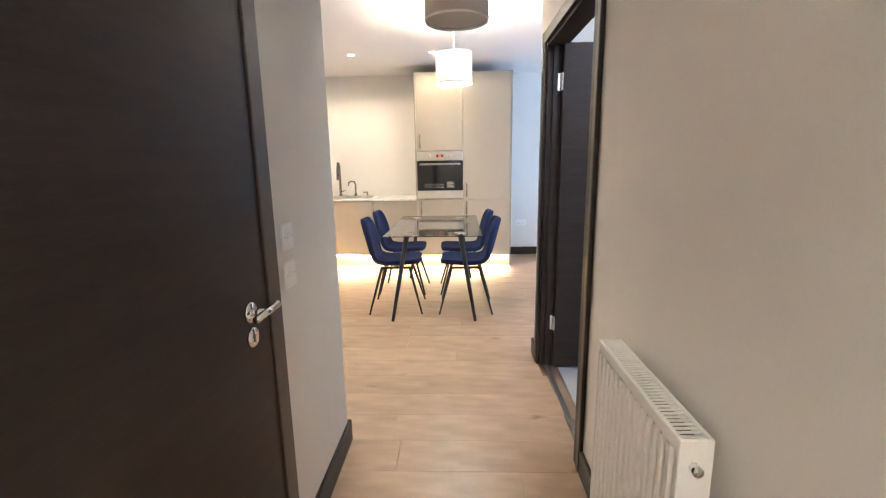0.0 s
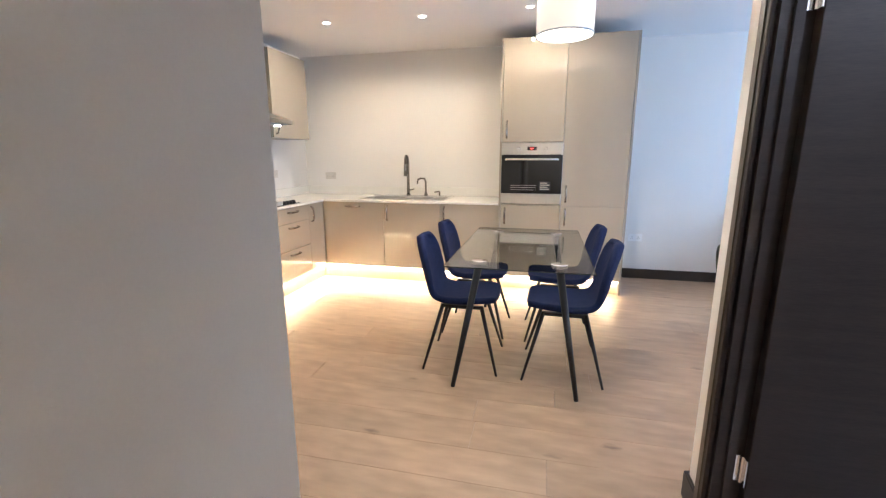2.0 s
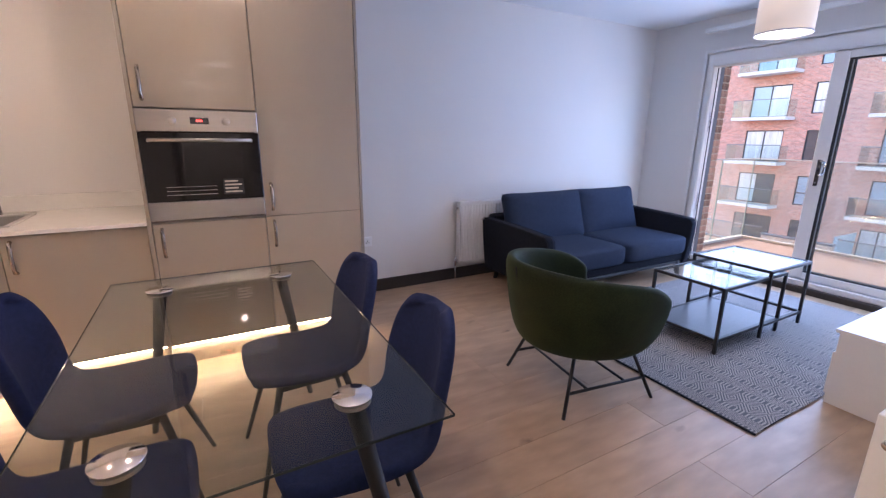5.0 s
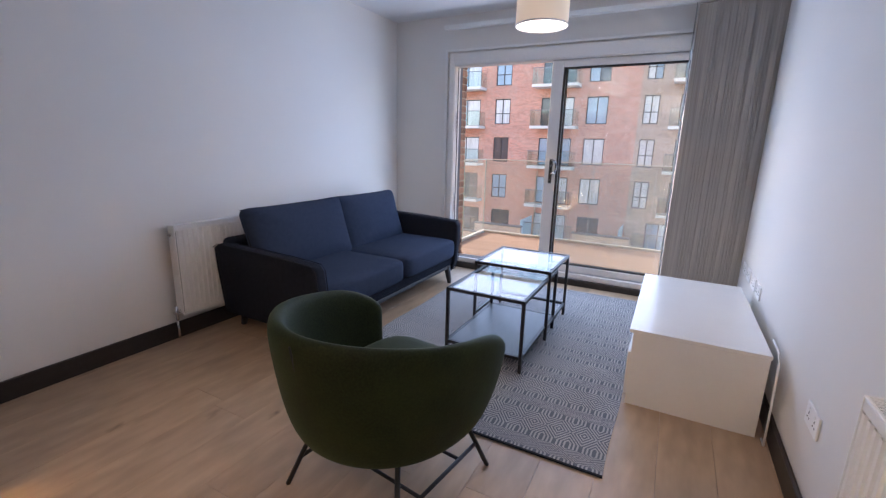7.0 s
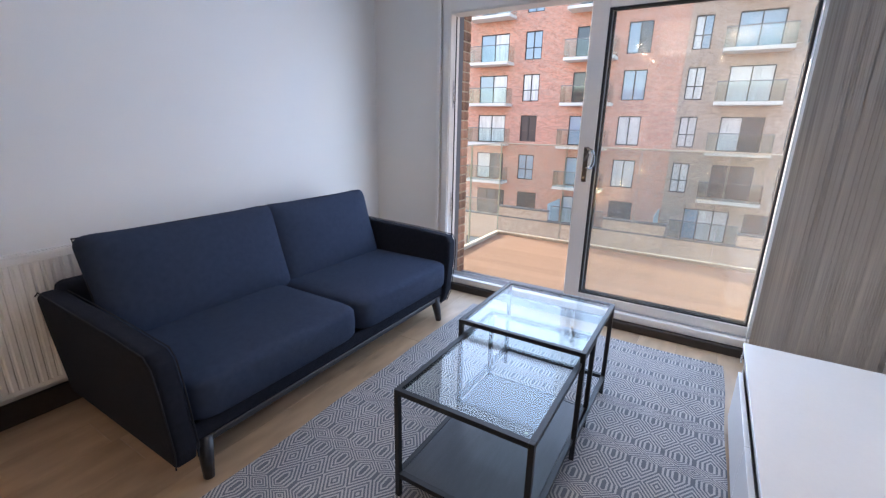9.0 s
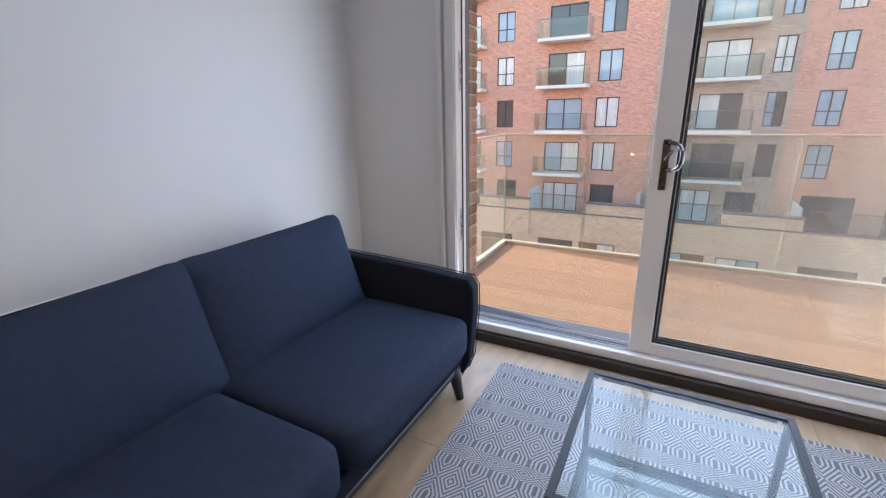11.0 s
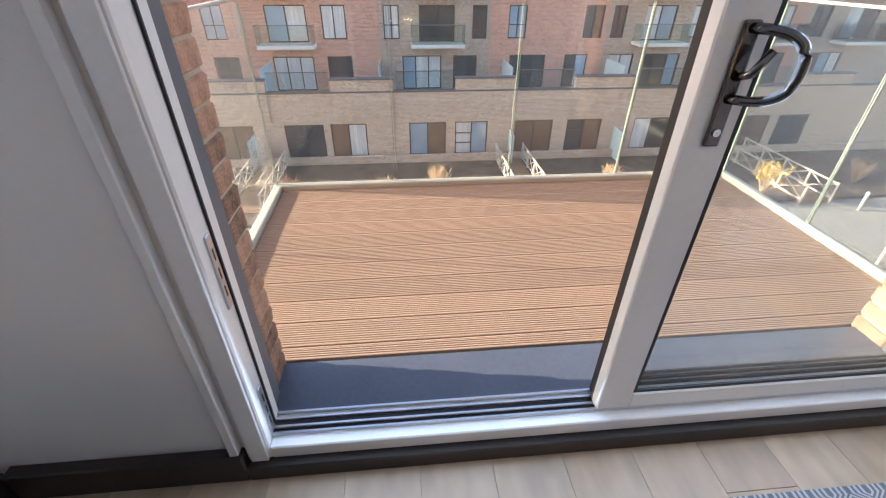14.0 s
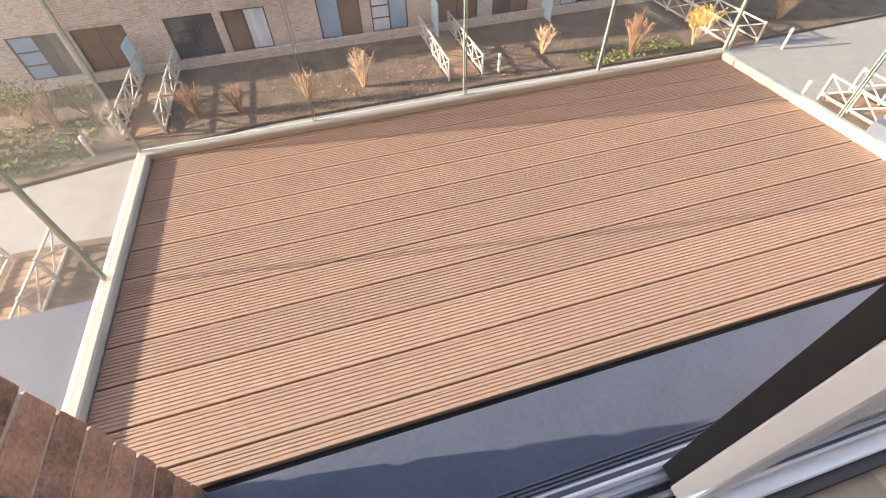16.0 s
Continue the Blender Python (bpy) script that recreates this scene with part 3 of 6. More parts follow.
for y, w in ((3.69, 0.146), (4.68, 0.146), (4.85, 0.086), (6.0, 0.086), (6.17, 0.146)):
    wall_plate(Matrix.Translation((WEST, y, 1.175)) @ EASTWARD, w, "socket" if w > 0.1 else "switch", True)
for x in (4.22, 4.02, 3.80, 3.60):
    wall_plate(Matrix.Translation((x, SOUTH, 0.47)) @ NORTHWARD, 0.146, "socket")
wall_plate(Matrix.Translation((2.25, SOUTH, 0.38)) @ NORTHWARD, 0.146, "socket")

# ---- radiators ----


def radiator(m, length, height, label, valve_side):
    """A double panel radiator: length along x, wall behind at y = 0, front at y = 0.1."""
    r = thing("radiator", m, label, "radiator", "panel radiators")
    bm = bmesh.new()
    n = int(length / 0.034)
    step = (length - 0.03) / n
    pts = []
    for i in range(n):
        x = -length / 2 + 0.015 + i * step
        pts += [(x, 0.092), (x + step * 0.25, 0.092), (x + step * 0.4, 0.100), (x + step * 0.85, 0.100)]
    pts.append((length / 2 - 0.015, 0.092))
    for (xa, ya), (xb, yb) in zip(pts, pts[1:]):
        bm.faces.new([bm.verts.new(p) for p in ((xa, ya, 0.03), (xb, yb, 0.03), (xb, yb, height - 0.035), (xa, ya, height - 0.035))])
    bx(bm, -length / 2, length / 2, 0.082, 0.094, 0.005, 0.032, bevel=0.003, seg=1)
    bx(bm, -length / 2, length / 2, 0.082, 0.096, height - 0.037, height - 0.006, bevel=0.003, seg=1)
    bx(bm, -length / 2 + 0.012, length / 2 - 0.012, 0.086, 0.0915, 0.02, height - 0.03)
    part("front_panel", bm, WHITE_METAL, r)
    part("back_panel", box(-length / 2, length / 2, 0.03, 0.042, 0.005, height - 0.006, bevel=0.003, seg=1), WHITE_METAL, r)
    for s in (-1, 1):
        part("side_panel", box(s * length / 2 - 0.004, s * length / 2 + 0.004, 0.028, 0.098, 0.02, height, bevel=0.002, seg=1), WHITE_METAL, r)
    bm = box(-length / 2, length / 2, 0.088, 0.098, height - 0.006, height, bevel=0.002, seg=1)
    bx(bm, -length / 2, length / 2, 0.028, 0.038, height - 0.006, height, bevel=0.002, seg=1)
    for i in range(int(length / 0.014)):
        x = -length / 2 + 0.01 + i * 0.014
        bx(bm, x, x + 0.007, 0.038, 0.088, height - 0.005, height - 0.002)
    part("top_grille", bm, WHITE_METAL, r)
    # dark block stands for the shade between the two panels
    part("grille_shade_fill", box(-length / 2 + 0.006, length / 2 - 0.006, 0.043, 0.081, 0.03, height - 0.02), SOFA_DARK, r)
    for s in (-1, 1):
        part("bracket", box(s * length * 0.3 - 0.02, s * length * 0.3 + 0.02, 0.0, 0.03, 0.1, height - 0.1), WHITE_METAL, r)
    x = valve_side * (length / 2)
    bm = tube(bmesh.new(), [(x, 0.066, height - 0.06), (x + valve_side * 0.022, 0.066, height - 0.06)], 0.011, 10)
    part("air_valve", bm, CHROME, r, "", True)
    for s in (-1, 1):
        bm = bmesh.new()
        tube(bm, [(s * length / 2, 0.066, 0.035), (s * (length / 2 + 0.045), 0.066, 0.035)], 0.010, 10)
        tube(bm, [(s * (length / 2 + 0.03), 0.066, 0.075 if s == valve_side else 0.05), (s * (length / 2 + 0.03), 0.066, -0.02)], 0.013, 10, 0.009)
        tube(bm, [(s * (length / 2 + 0.03), 0.066, -0.02), (s * (length / 2 + 0.03), 0.066, -0.145)], 0.0075, 8)
        part("valve", bm, CHROME, r, "chrome pipe valve", True)
    return r


radiator(pose(HALL_R - 0.001, 1.53, 0.20, 0, 0, 90), 0.50, 0.60, "white ribbed panel radiator on the hall wall", -1)
radiator(pose(2.63, NORTH - 0.001, 0.165, 0, 0, 180), 1.30, 0.61, "white ribbed panel radiator behind the sofa", 1)
radiator(pose(1.42, SOUTH + 0.001, 0.165, 0, 0, 0), 0.50, 0.60, "white ribbed panel radiator beside the low bench", -1)

# ---- balcony door ----
y0, y1, z0, z1 = DOOR
d = thing("window_1", (EAST, 0, 0), "white two-leaf sliding balcony door, one half open", "balcony door")
d["kind"] = "structure"
bm = box(-0.012, 0.115, y1 - 0.05, y1 - 0.0005, 0.058, z1 + 0.05, bevel=0.004, seg=1)
bx(bm, -0.020, -0.0125, y1 - 0.042, y1 + 0.010, 0.058, z1 + 0.085, bevel=0.002, seg=1)
bx(bm, -0.020, -0.0125, y0 - 0.02, y1 - 0.042, z1 - 0.02, z1 + 0.085, bevel=0.002, seg=1)
bx(bm, -0.012, 0.115, y0, y0 + 0.05, 0.058, z1 + 0.05, bevel=0.004, seg=1)
bx(bm, -0.012, 0.115, y0 + 0.05, y1 - 0.05, z1 - 0.03, z1 + 0.05, bevel=0.004, seg=1)
bx(bm, -0.012, 0.115, y0 + 0.05, y1 - 0.05, 0.058, 0.108, bevel=0.004, seg=1)
part("window_frame", bm, UPVC, d)
bm = box(-0.030, -0.0005, y1 + 0.030, y1 + 0.056, 0.058, z1 + 0.128, bevel=0.003, seg=1)
bx(bm, -0.030, -0.0005, y0 - 0.055, y1 + 0.030, z1 + 0.102, z1 + 0.128, bevel=0.003, seg=1)
part("cover_trim", bm, UPVC, d)
bm = bmesh.new()
for x in (0.024, 0.046, 0.074, 0.096):
    bx(bm, x, x + 0.010, y0 + 0.05, y1 - 0.05, 0.1085, 0.119, bevel=0.002, seg=1)
part("track", bm, ALU, d, "aluminium sliding track")
bm = box(0.035, 0.045, y0 + 0.05, y1 - 0.05, 0.1083, 0.112)
bx(bm, 0.060, 0.072, y0 + 0.05, y1 - 0.05, 0.1083, 0.112)
part("track_groove", bm, GASKET, d)
# lock keeps on the left jamb
for z, h in ((0.125, 0.19), (0.60, 0.20), (1.45, 0.20)):
    bm = box(0.026, 0.052, y1 - 0.0545, y1 - 0.05, z, z + h, bevel=0.003, seg=1)
    k = part("lock_keep", bm, ALU, d, "brushed metal lock keep")
    for i in (0.25, 0.5, 0.75):
        part("slot", box(0.0365, 0.0415, y1 - 0.0552, y1 - 0.0544, z + h * i - 0.015, z + h * i + 0.015), DARK, k)
bm = box(0.060, 0.066, y1 - 0.056, y1 - 0.0505, 0.12, z1 - 0.035)
part("jamb_gasket", bm, GASKET, d)


def leaf(name, x0, x1, a, b, stile, rail, label, material=UPVC):
    """A glazed leaf from y = a to y = b."""
    bm = box(x0, x1, a, a + stile, 0.122, z1 - 0.034, bevel=0.004, seg=1)
    bx(bm, x0, x1, b - stile, b, 0.122, z1 - 0.034, bevel=0.004, seg=1)
    bx(bm, x0, x1, a + stile, b - stile, 0.122, 0.122 + rail, bevel=0.004, seg=1)
    bx(bm, x0, x1, a + stile, b - stile, z1 - 0.034 - rail, z1 - 0.034, bevel=0.004, seg=1)
    lf = part(name, bm, material, d, label)
    c = (x0 + x1) / 2
    bm = bmesh.new()
    g = 0.012
    for p in (x0 + 0.006, x1 - 0.012):
        bx(bm, p, p + 0.006, a + stile, a + stile + g, 0.122 + rail, z1 - 0.034 - rail)
        bx(bm, p, p + 0.006, b - stile - g, b - stile, 0.122 + rail, z1 - 0.034 - rail)
        bx(bm, p, p + 0.006, a + stile + g, b - stile - g, 0.122 + rail, 0.122 + rail + g)
        bx(bm, p, p + 0.006, a + stile + g, b - stile - g, z1 - 0.034 - rail - g, z1 - 0.034 - rail)
    part("glazing_gasket", bm, GASKET, lf)
    pane = part("pane", box(c - 0.003, c + 0.003, a + stile + 0.001, b - stile - 0.001, 0.123 + rail, z1 - 0.035 - rail), PANE, lf)
    pane.visible_shadow = False
    return lf


leaf_in = leaf("sliding_leaf", 0.020, 0.062, y0 + 0.052, 5.188, 0.105, 0.062, "white sliding leaf pushed over the fixed one")
leaf("fixed_leaf", 0.068, 0.106, y0 + 0.052, 5.172, 0.105, 0.058, "grey outer fixed leaf", GREY_FRAME)
bm = box(0.0625, 0.0675, 5.150, 5.186, 0.122, z1 - 0.036)
bx(bm, 0.0682, 0.104, 5.1725, 5.1765, 0.122, z1 - 0.036)
part("meeting_gasket", bm, GASKET, leaf_in)
hd = part("door_handle", box(0.0095, 0.0199, 5.114, 5.146, 0.975, 1.205, bevel=0.004), DARK_CHROME, leaf_in, "dark bronze pull handle with lock")
bm = bmesh.new()
bow = [(math.sin(math.pi * k / 20) ** 0.6, math.copysign(abs(math.cos(math.pi * k / 20)) ** 0.8, 10 - k)) for k in range(21)]
tube(bm, [(0.012 - 0.066 * a, 5.130 - 0.066 * a, 1.131 + 0.061 * c) for a, c in bow], 0.0095, 12)
part("pull_loop", bm, DARK_CHROME, hd, "", True)
bm = tube(bmesh.new(), [(0.009, 5.130, 1.110), (-0.02, 5.126, 1.120), (-0.025, 5.104, 1.160)], 0.008, 8)
part("thumb_latch", bm, DARK_CHROME, hd, "", True)
part("lock_cylinder", lathe(bmesh.new(), [(0.001, 0.004), (0.008, 0.004), (0.008, 0)], 12), CHROME, hd).matrix_basis = Matrix.Translation((0.0095, 5.130, 1.005)) @ Matrix.Rotation(radians(-90), 4, "Y")

# reveal outside the door
setting("door_reveal_panel", box(EAST + 0.116, EAST + 0.252, DOOR[1] - 0.010, DOOR[1] + 0.02, -0.01, 2.4, bevel=0.003, seg=1), GREY_METAL, "grey coated metal lining of the door reveal", "trim")
setting("door_reveal_panel", box(EAST + 0.116, EAST + 0.252, DOOR[0] - 0.02, DOOR[0] + 0.010, -0.01, 2.4, bevel=0.003, seg=1), GREY_METAL, "grey coated metal lining of the door reveal", "trim")
setting("door_head_panel", box(EAST + 0.116, EAST + 0.41, DOOR[0] - 0.1, DOOR[1] + 0.1, 2.30, 2.42), GREY_METAL, "grey coated metal lining over the door", "trim")
bm = box(EAST + 0.116, 5.012, DOOR[0] - 0.02, DOOR[1] + 0.02, -0.06, 0.032, bevel=0.004, seg=1)
bx(bm, EAST + 0.116, EAST + 0.128, DOOR[0] + 0.05, DOOR[1] - 0.05, 0.032, 0.095)
setting("door_sill", bm, SILL_METAL, "grey metal sill outside the balcony door", "sill")
bm = bmesh.new()
for i in range(5):
    bx(bm, EAST + 0.129 + i * 0.0095, EAST + 0.1345 + i * 0.0095, DOOR[0] + 0.05, DOOR[1] - 0.02, 0.0325, 0.052 - i * 0.003)
setting("sill_ribs", bm, GREY_METAL, "ribbed dark threshold strip", "sill")

# blind drawn to the side
b = thing("vertical_blind", (4.49, 3.775, 0), "grey striped vertical blind stacked beside the balcony door", "blind")
rng = random.Random(4)
for i in range(22):
    y = -0.235 + 0.46 * i / 21
    me = box(-0.062, 0.062, -0.0012, 0.0012, 0.06, 2.40)
    ob = part("slat", me, BLIND, b)
    ob.matrix_basis = pose(rng.uniform(-0.008, 0.008), y, 0, 0, 0, 70 + rng.uniform(-2, 2))
    bm = bmesh.new()
    for k in range(7):
        bmesh.ops.create_icosphere(bm, subdivisions=1, radius=0.006, matrix=Matrix.Translation((-0.055 + k * 0.018, 0, 0.050 - 0.008 * (k % 2))))
    part("bead_chain", bm, BEAD, ob)
part("head_rail", box(-0.025, 0.025, -0.26, 2.46, 2.405, 2.445, bevel=0.004, seg=1), WHITE_METAL, b)
part("bracket", box(-0.02, 0.15, 0.2, 0.24, 2.446, 2.46), WHITE_METAL, b)
ob = part("leading_slat", box(-0.044, 0.044, -0.0012, 0.0012, 0.05, 2.40), SUNLIT_CLOTH, b, "end slat turned edge-on, paler to read as sunlit")
ob.matrix_basis = pose(0.01, 0.300, 0, 0, 0, -5)
bm = bmesh.new()
for k in range(7):
    bmesh.ops.create_icosphere(bm, subdivisions=1, radius=0.006, matrix=Matrix.Translation((-0.042 + k * 0.014, 0, 0.042 - 0.008 * (k % 2))))
part("bead_chain", bm, BEAD, ob)

# ---- balcony ----
DX0, DX1, DY0, DY1, DZ = 5.016, 6.545, 3.48, 6.56, 0.015
bm = box(4.96, DX1 + 0.09, DY0 - 0.09, DY1 + 0.09, -0.30, -0.03)
setting("balcony_slab", bm, GREY_METAL, "grey metal balcony base", "balcony")
bm = box(DX1, DX1 + 0.052, DY0 - 0.052, DY1 + 0.052, -0.029, 0.048, bevel=0.006, seg=1)
bx(bm, 5.03, DX1, DY1, DY1 + 0.052, -0.029, 0.048, bevel=0.006, seg=1)
bx(bm, 5.03, DX1, DY0 - 0.052, DY0, -0.029, 0.048, bevel=0.006, seg=1)
setting("balcony_edge", bm, KERB, "cream coated metal edge trim round the deck", "kerb")
rail = thing("glass_balustrade", (0, 0, 0.048), "frameless greenish glass balustrade round the balcony", "balustrade")


def rail_pane(x0, x1, y0, y1):
    ob = part("pane", box(x0, x1, y0, y1, 0.001, 1.066), BALUSTRADE, rail)
    if x1 - x0 > y1 - y0:
        c = (y0 + y1) / 2
        for x in (x0, x1):
            part("glass_edge", box(x - 0.002, x + 0.002, c - 0.006, c + 0.006, 0.001, 1.066), GLASS_EDGE, ob)
    else:
        c = (x0 + x1) / 2
        for y in (y0, y1):
            part("glass_edge", box(c - 0.006, c + 0.006, y - 0.002, y + 0.002, 0.001, 1.066), GLASS_EDGE, ob)


for a, c in ((6.592, 5.810), (5.798, 5.040), (5.028, 4.270), (4.258, 3.450)):
    rail_pane(DX1 + 0.026, DX1 + 0.037, c, a)
for a, c in ((5.04, 5.80), (5.812, 6.565)):
    rail_pane(a, c, DY1 + 0.026, DY1 + 0.037)
    rail_pane(a, c, DY0 - 0.037, DY0 - 0.026)
bm = box(DX1 + 0.020, DX1 + 0.043, DY0 - 0.043, DY1 + 0.043, 1.067, 1.081, bevel=0.003, seg=1)
bx(bm, 5.03, DX1 + 0.020, DY1 + 0.020, DY1 + 0.043, 1.067, 1.081, bevel=0.003, seg=1)
bx(bm, 5.03, DX1 + 0.020, DY0 - 0.043, DY0 - 0.020, 1.067, 1.081, bevel=0.003, seg=1)
part("cap_rail", bm, KERB, rail, "pale metal cap rail")

# own facade
bm = holed(bmesh.new(), "x", 5.02, -30, 30, -9.2, 6.0, [(DOOR[0] - 0.02, DOOR[1] + 0.02, -0.06, 2.42)], -0.12)
bx(bm, 4.95, 5.018, -30, DOOR[0] - 0.14, 2.6, 6.0)
setting("own_facade", bm, OWN_BRICK, "red brick outer wall of the flat's own building", "facade")
bm = box(5.03, 8.55, 8.9, 15.0, -9.2, -3.3)
setting("own_wing", bm, OWN_BRICK, "lower brick wing of the own building", "facade")
bm = box(5.03, 8.7, 8.8, 15.1, -3.299, -3.0)
setting("own_wing_coping", bm, SILL_METAL, "grey metal coping of the lower wing", "roof")
bm = box(5.03, 8.75, -9.0, -3.0, -3.25, -3.0)
setting("neighbour_canopy", bm, SILL_METAL, "grey flat roof below the balcony", "roof")

# ---- kitchen ----
WT = 0.90                   # worktop height
FRONT_W, FRONT_N, TALL = -2.40, 6.17, 6.15


def bow_handle(parent, p, q, out, label="brushed steel bow handle"):
    """A flat bow handle from p to q that stands off along out."""
    p, q, out = Vector(p), Vector(q), Vector(out)
    bm = tube(bmesh.new(), [p, p + out * 0.022 + (q - p) * 0.04, p + out * 0.03 + (q - p) * 0.2, p.lerp(q, 0.5) + out * 0.033, q + out * 0.03 + (p - q) * 0.2, q + out * 0.022 + (p - q) * 0.04, q], 0.0095, 8)
    part("handle", bm, HANDLE, parent, label, True)


def cabinet(name, label, body, fronts, face, group="kitchen units"):
    """A unit: carcass box, and fronts (u0, u1, z0, z1, handle) in the plane face = ('x' or 'y', place, sign). handle: 'l', 'r' near a side, 'h' across the top, '' none; 't' or 'b' adds its height."""
    c = thing(name, (0, 0, 0), label, "cabinet", group)
    part("carcass", box(*body), GREIGE_SIDE, c)
    axis, at, sign = face
    for u0, u1, z0, z1, hd in fronts:
        a, b2 = sorted((at, at - sign * 0.02))
        g = 0.0022
        ext = (a, b2, u0 + g, u1 - g, z0 + g, z1 - g) if axis == "x" else (u0 + g, u1 - g, a, b2, z0 + g, z1 - g)
        f = part("drawer_front" if hd.startswith("h") else "door", box(*ext, bevel=0.002, seg=1), GREIGE, c, "glossy greige lacquered front")
        if not hd:
            continue
        out = Vector((sign, 0, 0)) if axis == "x" else Vector((0, sign, 0))

        def at_uz(u, z):
            return Vector((at, u, z)) if axis == "x" else Vector((u, at, z))
        if hd[0] == "h":
            m = (u0 + u1) / 2
            bow_handle(f, at_uz(m - 0.08, z1 - 0.045), at_uz(m + 0.08, z1 - 0.045), out)
        else:
            u = u0 + 0.045 if hd[0] == "l" else u1 - 0.045
            z = (z1 - 0.03 - 0.16) if hd[1] == "t" else z0 + 0.04
            bow_handle(f, at_uz(u, z), at_uz(u, z + 0.16), out)
    return c


Z0, Z1 = 0.15, WT - 0.025
wf = ("x", FRONT_W, 1)
cabinet("base_cabinet", "glossy greige base cabinet beside the peninsula", (WEST + 0.01, FRONT_W - 0.022, 4.235, 4.908, 0.15, Z1), [(4.30, 4.91, Z0, Z1, "rt")], wf)
cabinet("base_cabinet", "narrow glossy greige base cabinet next to the drawers", (WEST + 0.01, FRONT_W - 0.022, 4.912, 5.228, 0.15, Z1), [(4.91, 5.23, Z0, Z1, "rt")], wf)
cabinet("drawer_unit", "glossy greige three-drawer unit under the hob", (WEST + 0.01, FRONT_W - 0.022, 5.232, 5.858, 0.15, Z1), [(5.23, 5.86, 0.72, Z1, "h"), (5.23, 5.86, 0.45, 0.72, "h"), (5.23, 5.86, Z0, 0.45, "h")], wf)
cabinet("corner_cabinet", "narrow glossy greige corner cabinet", (WEST + 0.01, FRONT_W - 0.022, 5.862, NORTH - 0.01, 0.15, Z1), [(5.86, 6.165, Z0, Z1, "lt")], wf)
nf = ("y", FRONT_N, -1)
cabinet("dishwasher_unit", "glossy greige integrated appliance front with cross handle", (-2.415, -1.682, FRONT_N + 0.022, NORTH - 0.01, 0.15, Z1), [(-2.395, -1.68, Z0, Z1, "h")], nf)
cabinet("sink_cabinet", "glossy greige cabinet under the sink", (-1.678, -1.042, FRONT_N + 0.022, NORTH - 0.01, 0.15, Z1 - 0.19), [(-1.68, -1.04, Z0, Z1, "lt")], nf)
cabinet("base_cabinet", "glossy greige base cabinet beside the oven housing", (-1.038, -0.424, FRONT_N + 0.022, NORTH - 0.01, 0.15, Z1), [(-1.04, -0.424, Z0, Z1, "lt")], nf)
tf = ("y", TALL, -1)
bm = box(-0.42, -0.402, TALL + 0.0, NORTH - 0.005, 0.002, 2.46)
tall = cabinet("oven_housing", "tall glossy greige housing around the built-in oven", (-0.400, 0.188, TALL + 0.022, NORTH - 0.01, 0.15, 0.893), [(-0.40, 0.19, Z0, 0.885, "lt"), (-0.40, 0.19, 1.505, 2.46, "lb")], tf)
part("side_panel", bm, GREIGE_SIDE, tall)
part("upper_carcass", box(-0.400, 0.188, TALL + 0.022, NORTH - 0.01, 1.505, 2.458), GREIGE_SIDE, tall)
part("back_panel", box(-0.400, 0.188, NORTH - 0.03, NORTH - 0.011, 0.893, 1.505), GREIGE_SIDE, tall)
fr = cabinet("fridge_housing", "tall glossy greige larder unit beside the oven", (0.193, 0.79, TALL + 0.022, NORTH - 0.01, 0.15, 2.458), [(0.19, 0.792, Z0, 0.885, "lt"), (0.19, 0.792, 0.885, 2.46, "lb")], tf)
part("side_panel", box(0.793, 0.811, TALL, NORTH - 0.005, 0.002, 2.46), GREIGE_SIDE, fr)
# plinths with led tape over the floor
for x0, x1, y0p, y1p in ((WEST + 0.02, FRONT_W - 0.05, 4.24, NORTH - 0.02), (-2.44, -0.42, FRONT_N + 0.05, NORTH - 0.02), (-0.40, 0.79, TALL + 0.05, NORTH - 0.02)):
    setting("plinth", box(x0, x1, y0p, y1p, 0.0, 0.148), GREIGE, "greige kitchen plinth board", "plinth")
for x0, x1, y0p, y1p, z in ((FRONT_W - 0.047, FRONT_W - 0.035, 4.26, 6.20, 0.142), (-2.40, -1.22, FRONT_N + 0.033, FRONT_N + 0.045, 0.142), (-1.215, -0.425, FRONT_N + 0.025, FRONT_N + 0.037, 0.128), (-0.395, 0.785, TALL + 0.028, TALL + 0.040, 0.128), (-2.90, -1.99, 4.10, 4.112, 0.128)):
    t = thing("led_strip", (0, 0, 0), "warm white led tape glowing under the base units", "led strip", "plinth lights")
    part("tape", box(x0, x1, y0p, y1p, z, z + 0.005), LED, t)
    part("channel", box(x0 - 0.0015, x1 + 0.0015, y0p - 0.0025, y1p + 0.0025, z + 0.0052, 0.1495), GREIGE_SIDE, t)

# peninsula
p = thing("peninsula_unit", (0, 0, 0), "greige peninsula end unit with dark skirting", "cabinet", "kitchen units")
part("end_panel", box(-1.985, -1.965, 3.56, 4.14, 0.002, WT - 0.021), GREIGE_SIDE, p)
part("end_panel_face", box(-1.9645, -1.955, 3.56, 4.14, 0.10, WT - 0.022, bevel=0.002, seg=1), GREIGE, p)
part("back_panel", box(WEST + 0.005, -1.986, 3.56, 3.58, 0.002, WT - 0.021), GREIGE, p)
part("carcass", box(WEST + 0.005, -1.99, 3.585, 4.12, 0.15, WT - 0.022), GREIGE_SIDE, p)
part("plinth_board", box(WEST + 0.005, -1.99, 3.585, 4.07, 0.0, 0.148), GREIGE, p)
part("front_panel", box(FRONT_W + 0.01, -1.99, 4.121, 4.14, 0.15, WT - 0.022), GREIGE, p)
